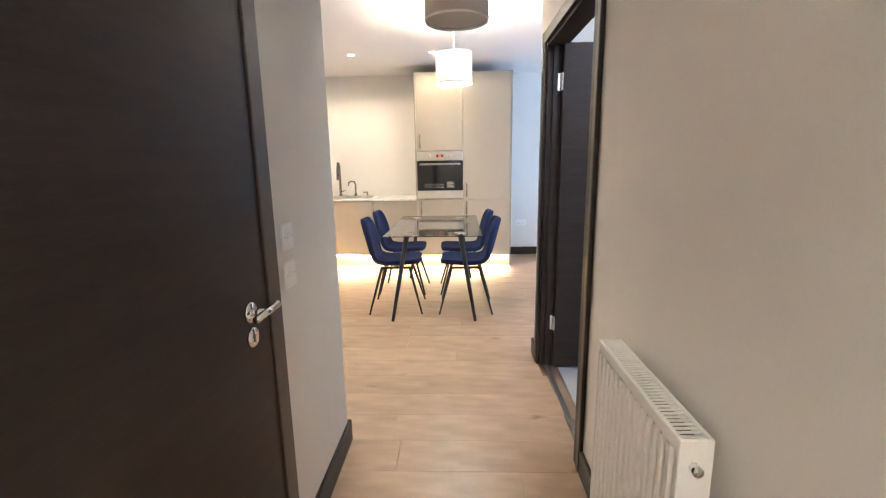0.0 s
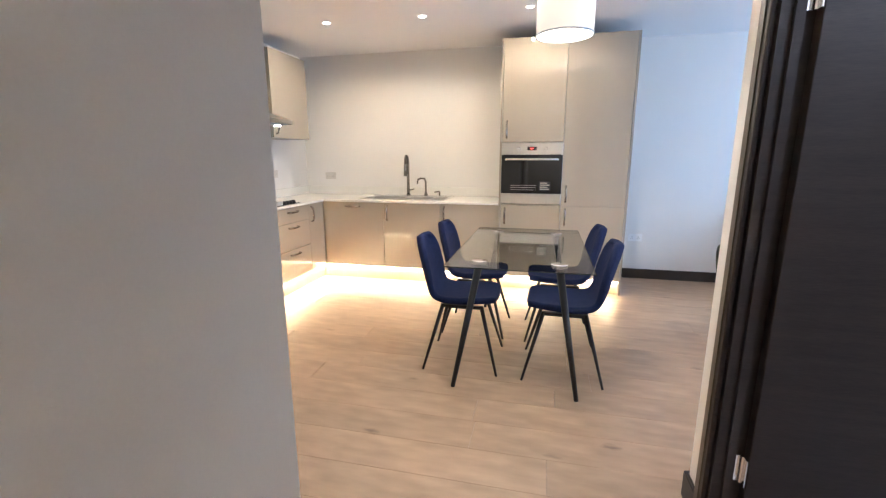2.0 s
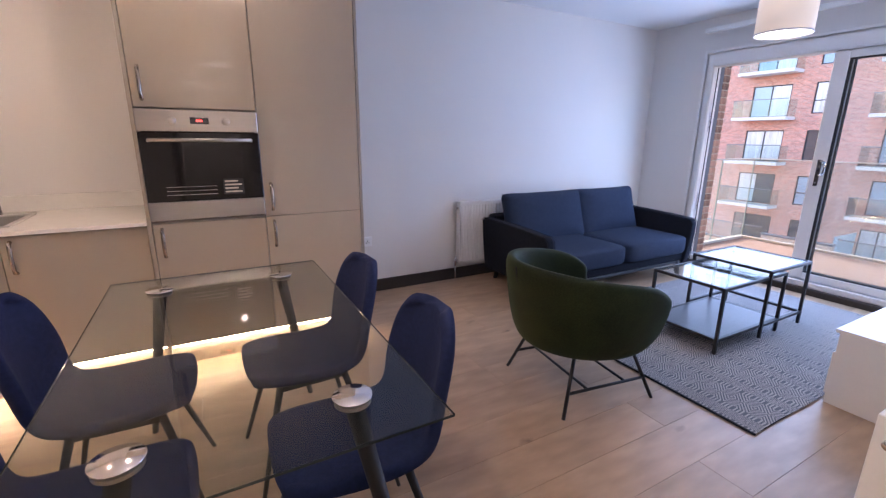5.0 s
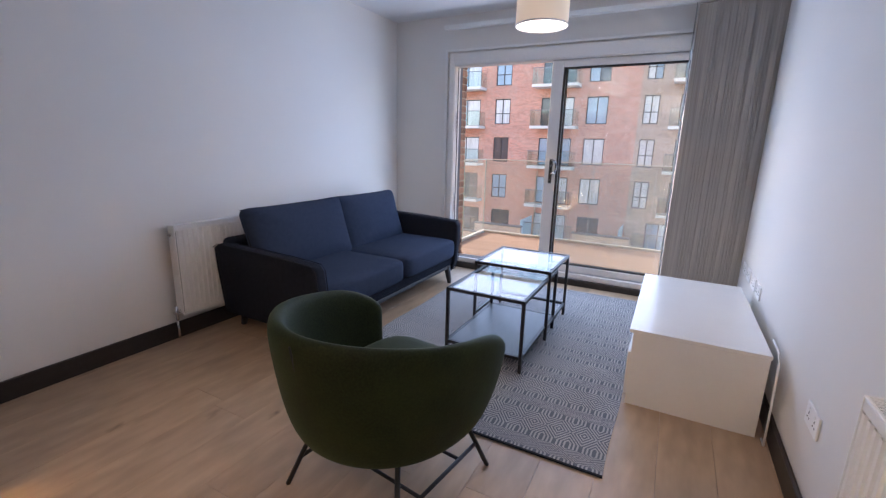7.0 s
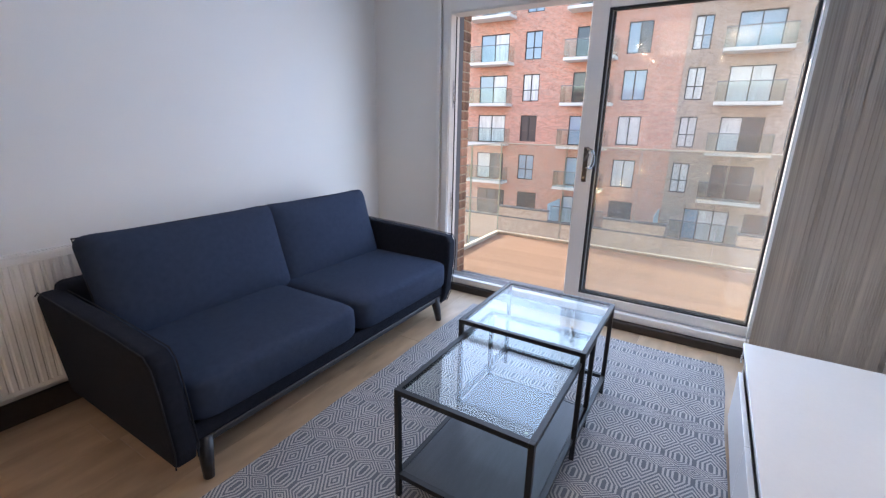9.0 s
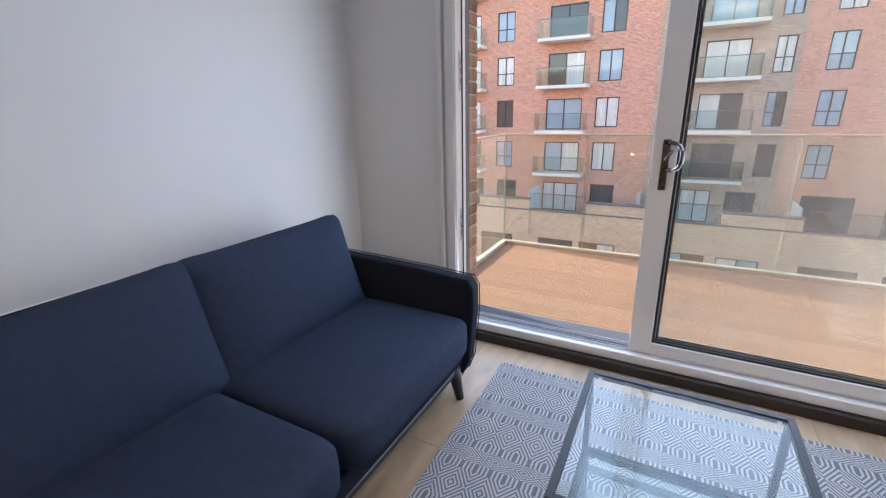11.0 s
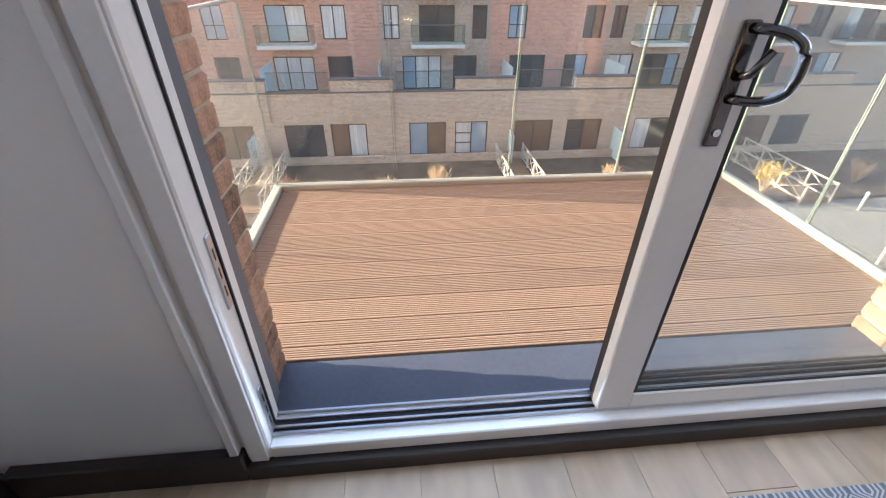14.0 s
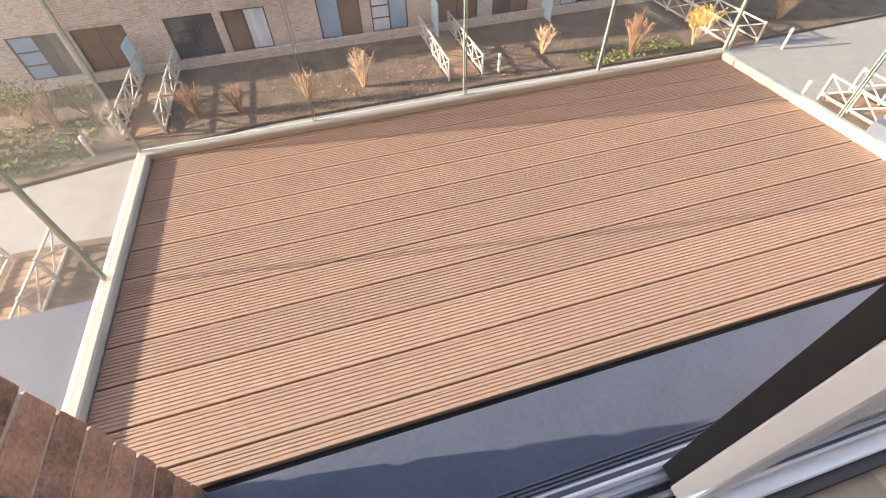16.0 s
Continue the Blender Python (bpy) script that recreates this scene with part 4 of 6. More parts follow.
bm = box(-1.9545, -1.935, 3.535, 4.15, 0.0, 0.11, bevel=0.003, seg=1)
bx(bm, WEST + 0.005, -1.955, 3.535, 3.5585, 0.0, 0.11, bevel=0.003, seg=1)
part("skirting", bm, WENGE_H, p, "dark stained skirting")

# worktop in one run, with an upstand
w = thing("worktop", (0, 0, WT - 0.02), "white quartz worktop with upstand", "worktop")
bm = box(WEST + 0.001, -1.925, 3.52, 4.17, 0, 0.02, bevel=0.003)
bx(bm, WEST + 0.001, FRONT_W + 0.022, 4.17, NORTH - 0.001, 0, 0.02)
part("slab_west", bm, QUARTZ, w)
SX0, SX1, SY0, SY1 = -2.02, -1.02, 6.30, 6.75
bm = box(FRONT_W + 0.022, SX0, FRONT_N - 0.022, NORTH - 0.001, 0, 0.02)
bx(bm, SX1, -0.422, FRONT_N - 0.022, NORTH - 0.001, 0, 0.02)
bx(bm, SX0, SX1, FRONT_N - 0.022, SY0, 0, 0.02)
bx(bm, SX0, SX1, SY1, NORTH - 0.001, 0, 0.02)
part("slab_north", bm, QUARTZ, w)
bm = box(WEST + 0.001, WEST + 0.02, 3.52, NORTH - 0.001, 0.0205, 0.12, bevel=0.002, seg=1)
bx(bm, WEST + 0.02, -0.422, NORTH - 0.02, NORTH - 0.001, 0.0205, 0.12, bevel=0.002, seg=1)
part("upstand", bm, QUARTZ, w)

# sink, taps
s = thing("sink", (0, 0, WT), "stainless steel sink with drainer set in the worktop", "sink")
bm = box(SX0, SX1, SY0, SY0 + 0.02, -0.002, 0.006, bevel=0.002, seg=1)
bx(bm, SX0, SX1, SY1 - 0.05, SY1, -0.002, 0.006, bevel=0.002, seg=1)
bx(bm, SX0, SX0 + 0.02, SY0 + 0.02, SY1 - 0.05, -0.002, 0.006, bevel=0.002, seg=1)
bx(bm, SX1 - 0.02, SX1, SY0 + 0.02, SY1 - 0.05, -0.002, 0.006, bevel=0.002, seg=1)
part("rim", bm, STEEL, s)
for name, a, b2, dp in (("drainer", SX0 + 0.02, -1.51, 0.012), ("bowl", -1.51, -1.21, 0.17), ("half_bowl", -1.21, SX1 - 0.02, 0.12)):
    bm = bmesh.new()
    y0s, y1s = SY0 + 0.02, SY1 - 0.05
    c = [bm.verts.new(v) for v in ((a, y0s, 0.003), (b2, y0s, 0.003), (b2, y1s, 0.003), (a, y1s, 0.003))]
    m4 = [bm.verts.new(v) for v in ((a + 0.015, y0s + 0.015, 0.002), (b2 - 0.015, y0s + 0.015, 0.002), (b2 - 0.015, y1s - 0.015, 0.002), (a + 0.015, y1s - 0.015, 0.002))]
    e = [bm.verts.new(v) for v in ((a + 0.03, y0s + 0.03, -dp), (b2 - 0.03, y0s + 0.03, -dp), (b2 - 0.03, y1s - 0.03, -dp), (a + 0.03, y1s - 0.03, -dp))]
    for p4, q4 in ((c, m4), (m4, e)):
        for i in range(4):
            bm.faces.new((p4[i], p4[(i + 1) % 4], q4[(i + 1) % 4], q4[i]))
    bm.faces.new(e)
    bw = part(name, bm, STEEL, s)
    if name == "drainer":
        for i in range(7):
            part("ridge", box(SX0 + 0.07, -1.57, SY0 + 0.06 + i * 0.045, SY0 + 0.068 + i * 0.045, -0.012, -0.006), STEEL, bw)
    else:
        part("drain", lathe(bmesh.new(), [(0.04, -dp + 0.001), (0.045, -dp + 0.003)], 18, ((a + b2) / 2, (y0s + y1s) / 2, 0)), CHROME, bw)
t = thing("spray_tap", (-1.58, 6.775, WT + 0.0), "tall steel mixer tap with pull-down spray", "tap")
bm = bmesh.new()
tube(bm, [(0, 0, 0.0), (0, 0, 0.02)], 0.026, 14)
tube(bm, [(0, 0, 0.02), (0, 0, 0.14)], 0.019, 12)
part("base", bm, TAP_STEEL, t, "", True)
part("spring_hose", tube(bmesh.new(), [(0, 0, 0.14), (0, 0, 0.42), (0, -0.02, 0.465), (0, -0.06, 0.475), (0, -0.09, 0.44), (0, -0.095, 0.38)], 0.017, 12), TAP_STEEL, t, "", True)
part("spray_head", tube(bmesh.new(), [(0, -0.095, 0.38), (0, -0.098, 0.24)], 0.020, 12, 0.024), TAP_STEEL, t, "", True)
part("lever", tube(bmesh.new(), [(0.018, 0, 0.07), (0.075, 0, 0.085)], 0.007, 8), TAP_STEEL, t, "", True)
part("holder_arm", tube(bmesh.new(), [(0, 0, 0.28), (0, -0.09, 0.28)], 0.006, 8), TAP_STEEL, t, "", True)
t = thing("filter_tap", (-1.36, 6.775, WT), "small chrome swan-neck filter tap", "tap")
part("spout", tube(bmesh.new(), [(0, 0, 0), (0, 0, 0.17), (-0.01, -0.02, 0.21), (-0.05, -0.06, 0.215), (-0.075, -0.08, 0.20), (-0.08, -0.085, 0.15)], 0.0115, 10), TAP_STEEL, t, "", True)
part("base", lathe(bmesh.new(), [(0.022, 0), (0.022, 0.02), (0.013, 0.05)], 14), TAP_STEEL, t, "", True)
t = thing("soap_dispenser", (-1.19, 6.775, WT), "low chrome soap dispenser by the sink", "soap dispenser")
part("pump", tube(bmesh.new(), [(0, 0, 0), (0, 0, 0.055), (0, -0.02, 0.06), (-0.05, -0.05, 0.055)], 0.009, 8), TAP_STEEL, t, "", True)

# hob
h = thing("induction_hob", (-2.63, 5.47, WT + 0.0005), "black glass hob with a row of knobs", "hob")
part("glass_top", box(-0.255, 0.20, -0.29, 0.29, 0, 0.007, bevel=0.003, seg=1), BLACK_GLASS, h)
for i in range(4):
    part("knob", lathe(bmesh.new(), [(0.019, 0.0), (0.019, 0.012), (0.015, 0.028), (0.001, 0.029)], 14, (0.155 - (i % 1) * 0.01, 0.235 - i * 0.052, 0.007)), DARK, h, "black rotary knob", True)
bm = bmesh.new()
for cx, cy, r in ((-0.12, -0.14, 0.1), (-0.12, 0.13, 0.075), (0.06, -0.14, 0.075)):
    for i in range(40):
        a = 2 * math.pi * i / 40
        b2 = 2 * math.pi * (i + 1) / 40
        bm.faces.new([bm.verts.new((cx + rr * math.cos(q), cy + rr * math.sin(q), 0.0073)) for rr, q in ((r, a), (r, b2), (r - 0.003, b2), (r - 0.003, a))])
part("ring_marks", bm, STEEL, h)
sp = thing("splashback", (WEST, 5.42, 0), "grey glass splashback behind the hob", "splashback")
part("panel", box(0.001, 0.008, -0.29, 0.29, 1.02, 1.735, bevel=0.001, seg=1), GREY_GLASS, sp)

# wall cabinets
cf = ("x", -2.66, 1)
for y0c, y1c, hd in ((3.20, 3.845, "rb"), (3.845, 4.49, "rb"), (4.49, 5.135, "rb"), (5.735, 6.42, "lb")):
    cabinet("wall_cabinet", "glossy cream-greige wall cabinet", (WEST + 0.002, -2.682, y0c + 0.001, y1c - 0.001, 1.56, 2.42), [(y0c, y1c, 1.56, 2.42, hd)], cf, "wall cabinets")
hd = thing("cooker_hood", (-2.74, 5.435, 1.66), "brushed steel chimney cooker hood", "cooker hood")
bm = box(-0.255, 0.30, -0.295, 0.295, 0.02, 0.062, bevel=0.003, seg=1)
part("canopy_rim", bm, HOOD_STEEL, hd)
bm = bmesh.new()
lo = [bm.verts.new(v) for v in ((-0.255, -0.29, 0.0625), (0.28, -0.29, 0.0625), (0.28, 0.29, 0.0625), (-0.255, 0.29, 0.0625))]
up = [bm.verts.new(v) for v in ((-0.255, -0.14, 0.16), (0.04, -0.14, 0.16), (0.04, 0.14, 0.16), (-0.255, 0.14, 0.16))]
for i in range(4):
    bm.faces.new((lo[i], lo[(i + 1) % 4], up[(i + 1) % 4], up[i]))
bm.faces.new(up)
part("canopy", bm, HOOD_STEEL, hd)
part("chimney", box(-0.255, 0.04, -0.145, 0.145, 0.161, H - 1.66 - 0.002), HOOD_STEEL, hd)
part("filter", box(-0.22, 0.26, -0.26, 0.26, 0.012, 0.0195), SILL_METAL, hd)
for y in (-0.19, 0.19):
    part("lamp", lathe(bmesh.new(), [(0.028, 0.0), (0.028, 0.0115)], 16, (0.2, y, 0.0)), HOOD_GLOW, hd, "lit hood lamp")

# oven
o = thing("built_in_oven", (-0.105, TALL, 0.90), "stainless steel built-in oven with black glass door", "oven")
part("body", box(-0.28, 0.28, 0.021, 0.55, 0.005, 0.595), DARK, o)
cp = part("control_panel", box(-0.294, 0.294, -0.012, 0.020, 0.485, 0.598, bevel=0.003, seg=1), STEEL, o, "brushed steel control panel")
part("display", box(-0.045, 0.045, -0.0135, -0.0121, 0.525, 0.56), BLACK_GLASS, cp)
part("digits", box(-0.016, 0.014, -0.0145, -0.0136, 0.537, 0.548), RED_DIGITS, cp, "glowing red clock digits")
for x in (-0.13, 0.13):
    k = part("knob", tube(bmesh.new(), [(x, -0.012, 0.54), (x, -0.035, 0.54)], 0.021, 18, 0.018), STEEL, cp, "", True)
dr = part("door", box(-0.294, 0.294, -0.010, 0.020, 0.105, 0.480, bevel=0.003, seg=1), BLACK_GLASS, o, "black glass oven door")
part("handle", tube(bmesh.new(), [(-0.25, -0.012, 0.437), (-0.25, -0.042, 0.44), (0.25, -0.042, 0.44), (0.25, -0.012, 0.437)], 0.010, 10), STEEL, dr, "brushed steel bar handle", True)
part("lower_trim", box(-0.294, 0.294, -0.010, 0.020, 0.003, 0.102, bevel=0.003, seg=1), STEEL, o, "brushed steel lower trim")
part("label_sheet", box(0.08, 0.19, -0.0115, -0.0101, 0.135, 0.225), DARK, dr, "dark label with pale printed lines")
for i in range(4):
    part("label_line", box(0.09, 0.18 - 0.02 * (i % 2), -0.0122, -0.0116, 0.145 + i * 0.02, 0.154 + i * 0.02), TIMBER, dr)
for i in range(3):
    part("rack_bar", box(-0.2, 0.05, -0.0112, -0.0101, 0.14 + i * 0.022, 0.143 + i * 0.022), STEEL, dr)

# ---- ceiling fittings ----


def pendant(x, y, watts):
    p = thing("pendant_lamp", (x, y, 1.985), "lit white cloth drum pendant lamp" if watts else "unlit white cloth drum pendant lamp in the hall", "pendant lamp", "drum pendants")
    part("shade", lathe(bmesh.new(), [(0.145, 0.0), (0.147, 0.0), (0.147, 0.245), (0.145, 0.245), (0.145, 0.0)], 40), SHADE_CLOTH if watts else PLAIN_CLOTH, p, "white cloth drum shade", True)
    for z in (-0.001, 0.238):
        part("trim_ring", lathe(bmesh.new(), [(0.143, z), (0.149, z), (0.149, z + 0.009), (0.143, z + 0.009), (0.143, z)], 40), WHITE_PLASTIC, p)
    part("diffuser", lathe(bmesh.new(), [(0.001, 0.012), (0.142, 0.012), (0.142, 0.016), (0.001, 0.016)], 40), DIFFUSER if watts else PLAIN_CLOTH, p, "white diffuser disc")
    part("cord", tube(bmesh.new(), [(0, 0, 0.245), (0, 0, H - 1.985 - 0.04)], 0.004, 6), WHITE_PLASTIC, p)
    part("ceiling_rose", lathe(bmesh.new(), [(0.03, H - 1.985 - 0.045), (0.05, H - 1.985 - 0.012), (0.05, H - 1.985 - 0.001)], 20), WHITE_PLASTIC, p, "", True)
    bm = bmesh.new()
    for a in (0, 120, 240):
        tube(bm, [(0, 0, 0.238), (0.144 * math.cos(radians(a)), 0.144 * math.sin(radians(a)), 0.238)], 0.003, 5)
    part("spider", bm, STEEL, p)
    if not watts:
        return
    lamp("pendant_bulb", "POINT", Matrix.Translation((x, y, 2.20)), watts, WARM_BULB, radius=0.05)
    lamp("pendant_down", "SPOT", look((x, y, 1.98), (x, y, 0)), watts * 1.7, WARM_BULB, spot=radians(150))


WARM_BULB = (1.0, 0.83, 0.62)
# the pendant at y = -0.85 is never in view, added to light the hall
for x, y, watts in ((0.125, 2.65, 0), (0.125, -0.85, 2.2), (0.10, 4.26, 2.4), (3.05, 4.845, 1.0)):
    pendant(x, y, watts)
for x, y in ((-0.15, 5.66), (-1.08, 5.70), (-1.99, 5.68), (-1.99, 4.55)):
    s = thing("ceiling_spotlight", (x, y, H), "small lit recessed ceiling spotlight", "spotlight", "recessed spotlights")
    part("bezel", lathe(bmesh.new(), [(0.030, -0.004), (0.043, -0.004), (0.045, -0.0005), (0.030, -0.0005), (0.030, -0.004)], 24), WHITE_METAL, s)
    part("lens", lathe(bmesh.new(), [(0.029, -0.003), (0.029, -0.0008)], 20), SPOT_GLOW, s, "glowing lens")
    lamp("spot_beam", "SPOT", look((x, y, H - 0.01), (x, y, 0)), 3.0, (1.0, 0.765, 0.48), spot=radians(170))
s = thing("smoke_alarm", (-1.31, 5.13, H), "round white smoke alarm on the ceiling", "smoke alarm")
part("body", lathe(bmesh.new(), [(0.035, -0.038), (0.052, -0.03), (0.056, -0.0005)], 24), WHITE_PLASTIC, s, "", True)

# ---- dining set ----
TX0, TX1, TY0, TY1 = -0.515, 0.325, 4.07, 5.52
t = thing("dining_table", ((TX0 + TX1) / 2, (TY0 + TY1) / 2, 0), "smoky glass dining table on splayed black legs", "table")
W2, L2 = (TX1 - TX0) / 2, (TY1 - TY0) / 2
part("tabletop", box(-W2, W2, -L2, L2, 0.742, 0.750, bevel=0.002, seg=1), TABLE_GLASS, t, "smoky clear glass top").visible_shadow = True
for sx in (-1, 1):
    part("glass_edge", box(sx * (W2 + 0.0002), sx * (W2 + 0.0012), -L2, L2, 0.743, 0.749), TABLE_EDGE, t, "dark polished glass edge")
    part("glass_edge", box(-W2, W2, sx * (L2 + 0.0002), sx * (L2 + 0.0012), 0.743, 0.749), TABLE_EDGE, t, "dark polished glass edge")
for sx in (-1, 1):
    for sy in (-1, 1):
        cx, cy = sx * 0.235, sy * 0.545
        lg = part("leg", tube(bmesh.new(), [(cx, cy, 0.735), (cx + sx * 0.125, cy + sy * 0.185, 0.0)], 0.024, 14, 0.013), BLACK_METAL, t, "tapered black metal leg", True)
        part("disc", lathe(bmesh.new(), [(0.001, 0.7535), (0.048, 0.7535), (0.05, 0.7515), (0.05, 0.7505), (0.001, 0.7505)], 28, (cx, cy, 0)), CHROME, lg, "polished steel fixing disc", True)
        part("under_disc", lathe(bmesh.new(), [(0.001, 0.732), (0.045, 0.732), (0.045, 0.7415), (0.001, 0.7415)], 24, (cx, cy, 0)), STEEL, lg)


def chair_shell():
    """Seat and back in one curved shell; the chair looks along +x."""
    prof = [(0.225, 0.455, 0.150), (0.215, 0.468, 0.195), (0.12, 0.462, 0.222), (-0.02, 0.452, 0.228), (-0.13, 0.455, 0.222), (-0.195, 0.485, 0.212), (-0.228, 0.55, 0.208),
            (-0.252, 0.64, 0.212), (-0.275, 0.73, 0.205), (-0.295, 0.80, 0.182), (-0.305, 0.84, 0.142), (-0.308, 0.855, 0.085)]
    bm = bmesh.new()
    n = 12
    rows = []
    for i, (x, z, w) in enumerate(prof):
        f = min(1, max(0, (i - 4) / 3))
        row = []
        for k in range(n + 1):
            u = -1 + 2 * k / n
            lift = abs(u) ** 2.5
            row.append(bm.verts.new((x + 0.055 * lift * f, u * w * 0.95, z + 0.022 * lift * (1 - f))))
        rows.append(row)
    for a, b2 in zip(rows, rows[1:]):
        for k in range(n):
            bm.faces.new((a[k], a[k + 1], b2[k + 1], b2[k]))
    return bm


def dining_chair(m):
    c = thing("dining_chair", m, "navy blue fabric dining chair with thin black legs", "chair", "chairs round the table")
    sh = part("seat_shell", chair_shell(), BLUE, c, "navy padded fabric shell", True)
    so = sh.modifiers.new("pad", "SOLIDIFY")
    so.thickness, so.offset = 0.042, 0.0
    su = sh.modifiers.new("round", "SUBSURF")
    su.levels = su.render_levels = 2
    bm = box(-0.13, 0.13, -0.14, -0.115, 0.405, 0.425)
    bx(bm, -0.13, 0.13, 0.115, 0.14, 0.405, 0.425)
    bx(bm, -0.02, 0.02, -0.115, 0.115, 0.405, 0.425)
    part("under_frame", bm, BLACK_METAL, c)
    for sx in (-1, 1):
        for sy in (-1, 1):
            part("leg", tube(bmesh.new(), [(sx * 0.125, sy * 0.128, 0.425), (sx * 0.240, sy * 0.228, 0.0)], 0.014, 10, 0.0075), BLACK_METAL, c, "", True)
    return c


ch = dining_chair(pose(-0.455, 4.47, 0, 0, 0, 1))
copy_thing(ch, pose(0.19, 4.46, 0, 0, 0, 179))
copy_thing(ch, pose(-0.46, 5.07, 0, 0, 0, -2))
copy_thing(ch, pose(0.17, 5.06, 0, 0, 0, 182))

# ---- armchair ----
AC = thing("armchair", pose(1.645, 4.925, 0, 0, 0, -8), "green velvet tub armchair on a thin black metal frame", "armchair")


def tub_shell():
    bm = bmesh.new()
    rows = []
    prof = [(0.0, 0.77), (0.13, 0.88), (0.42, 0.945), (0.76, 0.985), (1.0, 1.0)]
    nt = 30
    for v, k in prof:
        row = []
        for i in range(nt + 1):
            q = -1 + 2 * i / nt
            th = radians(122) * q
            e = max(0.0, (abs(q) - 0.8) / 0.2) ** 2
            top = 0.767 - 0.125 * abs(q) ** 2.2 - 0.06 * e
            low = 0.30 + 0.05 * e
            rx, ry = 0.395, 0.372
            x, y = -math.cos(th) * rx * k, math.sin(th) * ry * k
            if abs(q) > 0.55:
                x += (abs(q) - 0.55) * 0.16 * k
            row.append(bm.verts.new((x - 0.02 * v * (1 - abs(q)), y, low + (top - low) * v)))
        rows.append(row)
    for a, b2 in zip(rows, rows[1:]):
        for k in range(nt):
            bm.faces.new((a[k], a[k + 1], b2[k + 1], b2[k]))
    return bm


sh = part("shell", tub_shell(), VELVET, AC, "green velvet tub back and arms", True)
so = sh.modifiers.new("pad", "SOLIDIFY")
so.thickness, so.offset = 0.062, 0.0
su = sh.modifiers.new("round", "SUBSURF")
su.levels = su.render_levels = 2
part("seat", pillow(bmesh.new(), (0.045, 0, 0.39), (0.285, 0.265, 0.08), 0.45, 0.45), VELVET, AC, "green velvet seat cushion", True)
part("underside", pillow(bmesh.new(), (0.02, 0, 0.335), (0.27, 0.25, 0.05), 0.5, 0.6), VELVET, AC, "", True)
bm = tube(bmesh.new(), [(-0.444, -0.02, 0.74), (-0.41, -0.02, 0.55), (-0.325, -0.02, 0.37)], 0.0035, 6)
part("back_seam", bm, PIPING, AC)
for sy in (-1, 1):
    for sx in (-1, 1):
        part("leg", tube(bmesh.new(), [(sx * 0.17, sy * 0.19, 0.32), (sx * 0.285, sy * 0.285, 0.0)], 0.0095, 8), BLACK_METAL, AC, "", True)
    part("side_rail", tube(bmesh.new(), [(-0.243, sy * 0.25, 0.115), (0.243, sy * 0.25, 0.115)], 0.008, 8), BLACK_METAL, AC, "", True)
part("cross_rail", tube(bmesh.new(), [(-0.12, -0.25, 0.115), (-0.12, 0.25, 0.115)], 0.007, 8), BLACK_METAL, AC, "", True)
part("cross_rail", tube(bmesh.new(), [(0.12, -0.25, 0.115), (0.12, 0.25, 0.115)], 0.007, 8), BLACK_METAL, AC, "", True)

# ---- sofa ----
SX, SW = 2.215, 1.95
S = thing("sofa", (SX + SW / 2, 6.31, 0), "dark slate-blue two-seat fabric sofa on black legs", "sofa")
hw = SW / 2
part("base", box(-hw + 0.03, hw - 0.03, -0.43, 0.42, 0.17, 0.255, bevel=0.02), SOFA_DARK, S, "charcoal upholstered base")
for i, (a, b2) in enumerate(((-hw + 0.085, 0.0), (0.0, hw - 0.085))):
    pl = pillow(bmesh.new(), ((a + b2) / 2, -0.11, 0.345), ((b2 - a) / 2 - 0.003, 0.375, 0.098), 0.32, 0.2, None, 40, 16)
    part("seat_cushion", pl, SOFA, S, "slate-blue seat cushion", True)
for i, (c, w, tilt) in enumerate(((-0.40, 0.47, 17), (0.445, 0.415, 17))):
    turn = Matrix.Rotation(radians(-tilt), 3, "X")
    mid = Vector((c, 0.225, 0.615))
    pl = pillow(bmesh.new(), mid, (w, 0.245, 0.115), 0.78, 0.17, turn @ Matrix.Rotation(radians(90), 3, "X"), 48, 18, 0.022)
    cu = part("back_cushion", pl, SOFA, S, "slate-blue loose back cushion", True)
    loop = [(-w + 0.001, 0, -0.2), (-w + 0.001, 0, 0.19), (-w - 0.004, 0, 0.247), (-w + 0.06, 0, 0.246), (w - 0.06, 0, 0.246), (w + 0.004, 0, 0.247), (w - 0.001, 0, 0.19), (w - 0.001, 0, -0.2)]
    part("piping", tube(bmesh.new(), [mid + turn @ Vector(v) for v in loop], 0.0045, 6), PIPING, cu)
part("backrest", box(-hw + 0.04, hw - 0.04, 0.33, 0.45, 0.2, 0.66, bevel=0.04, seg=3), SOFA_DARK, S, "charcoal upholstered back", True)
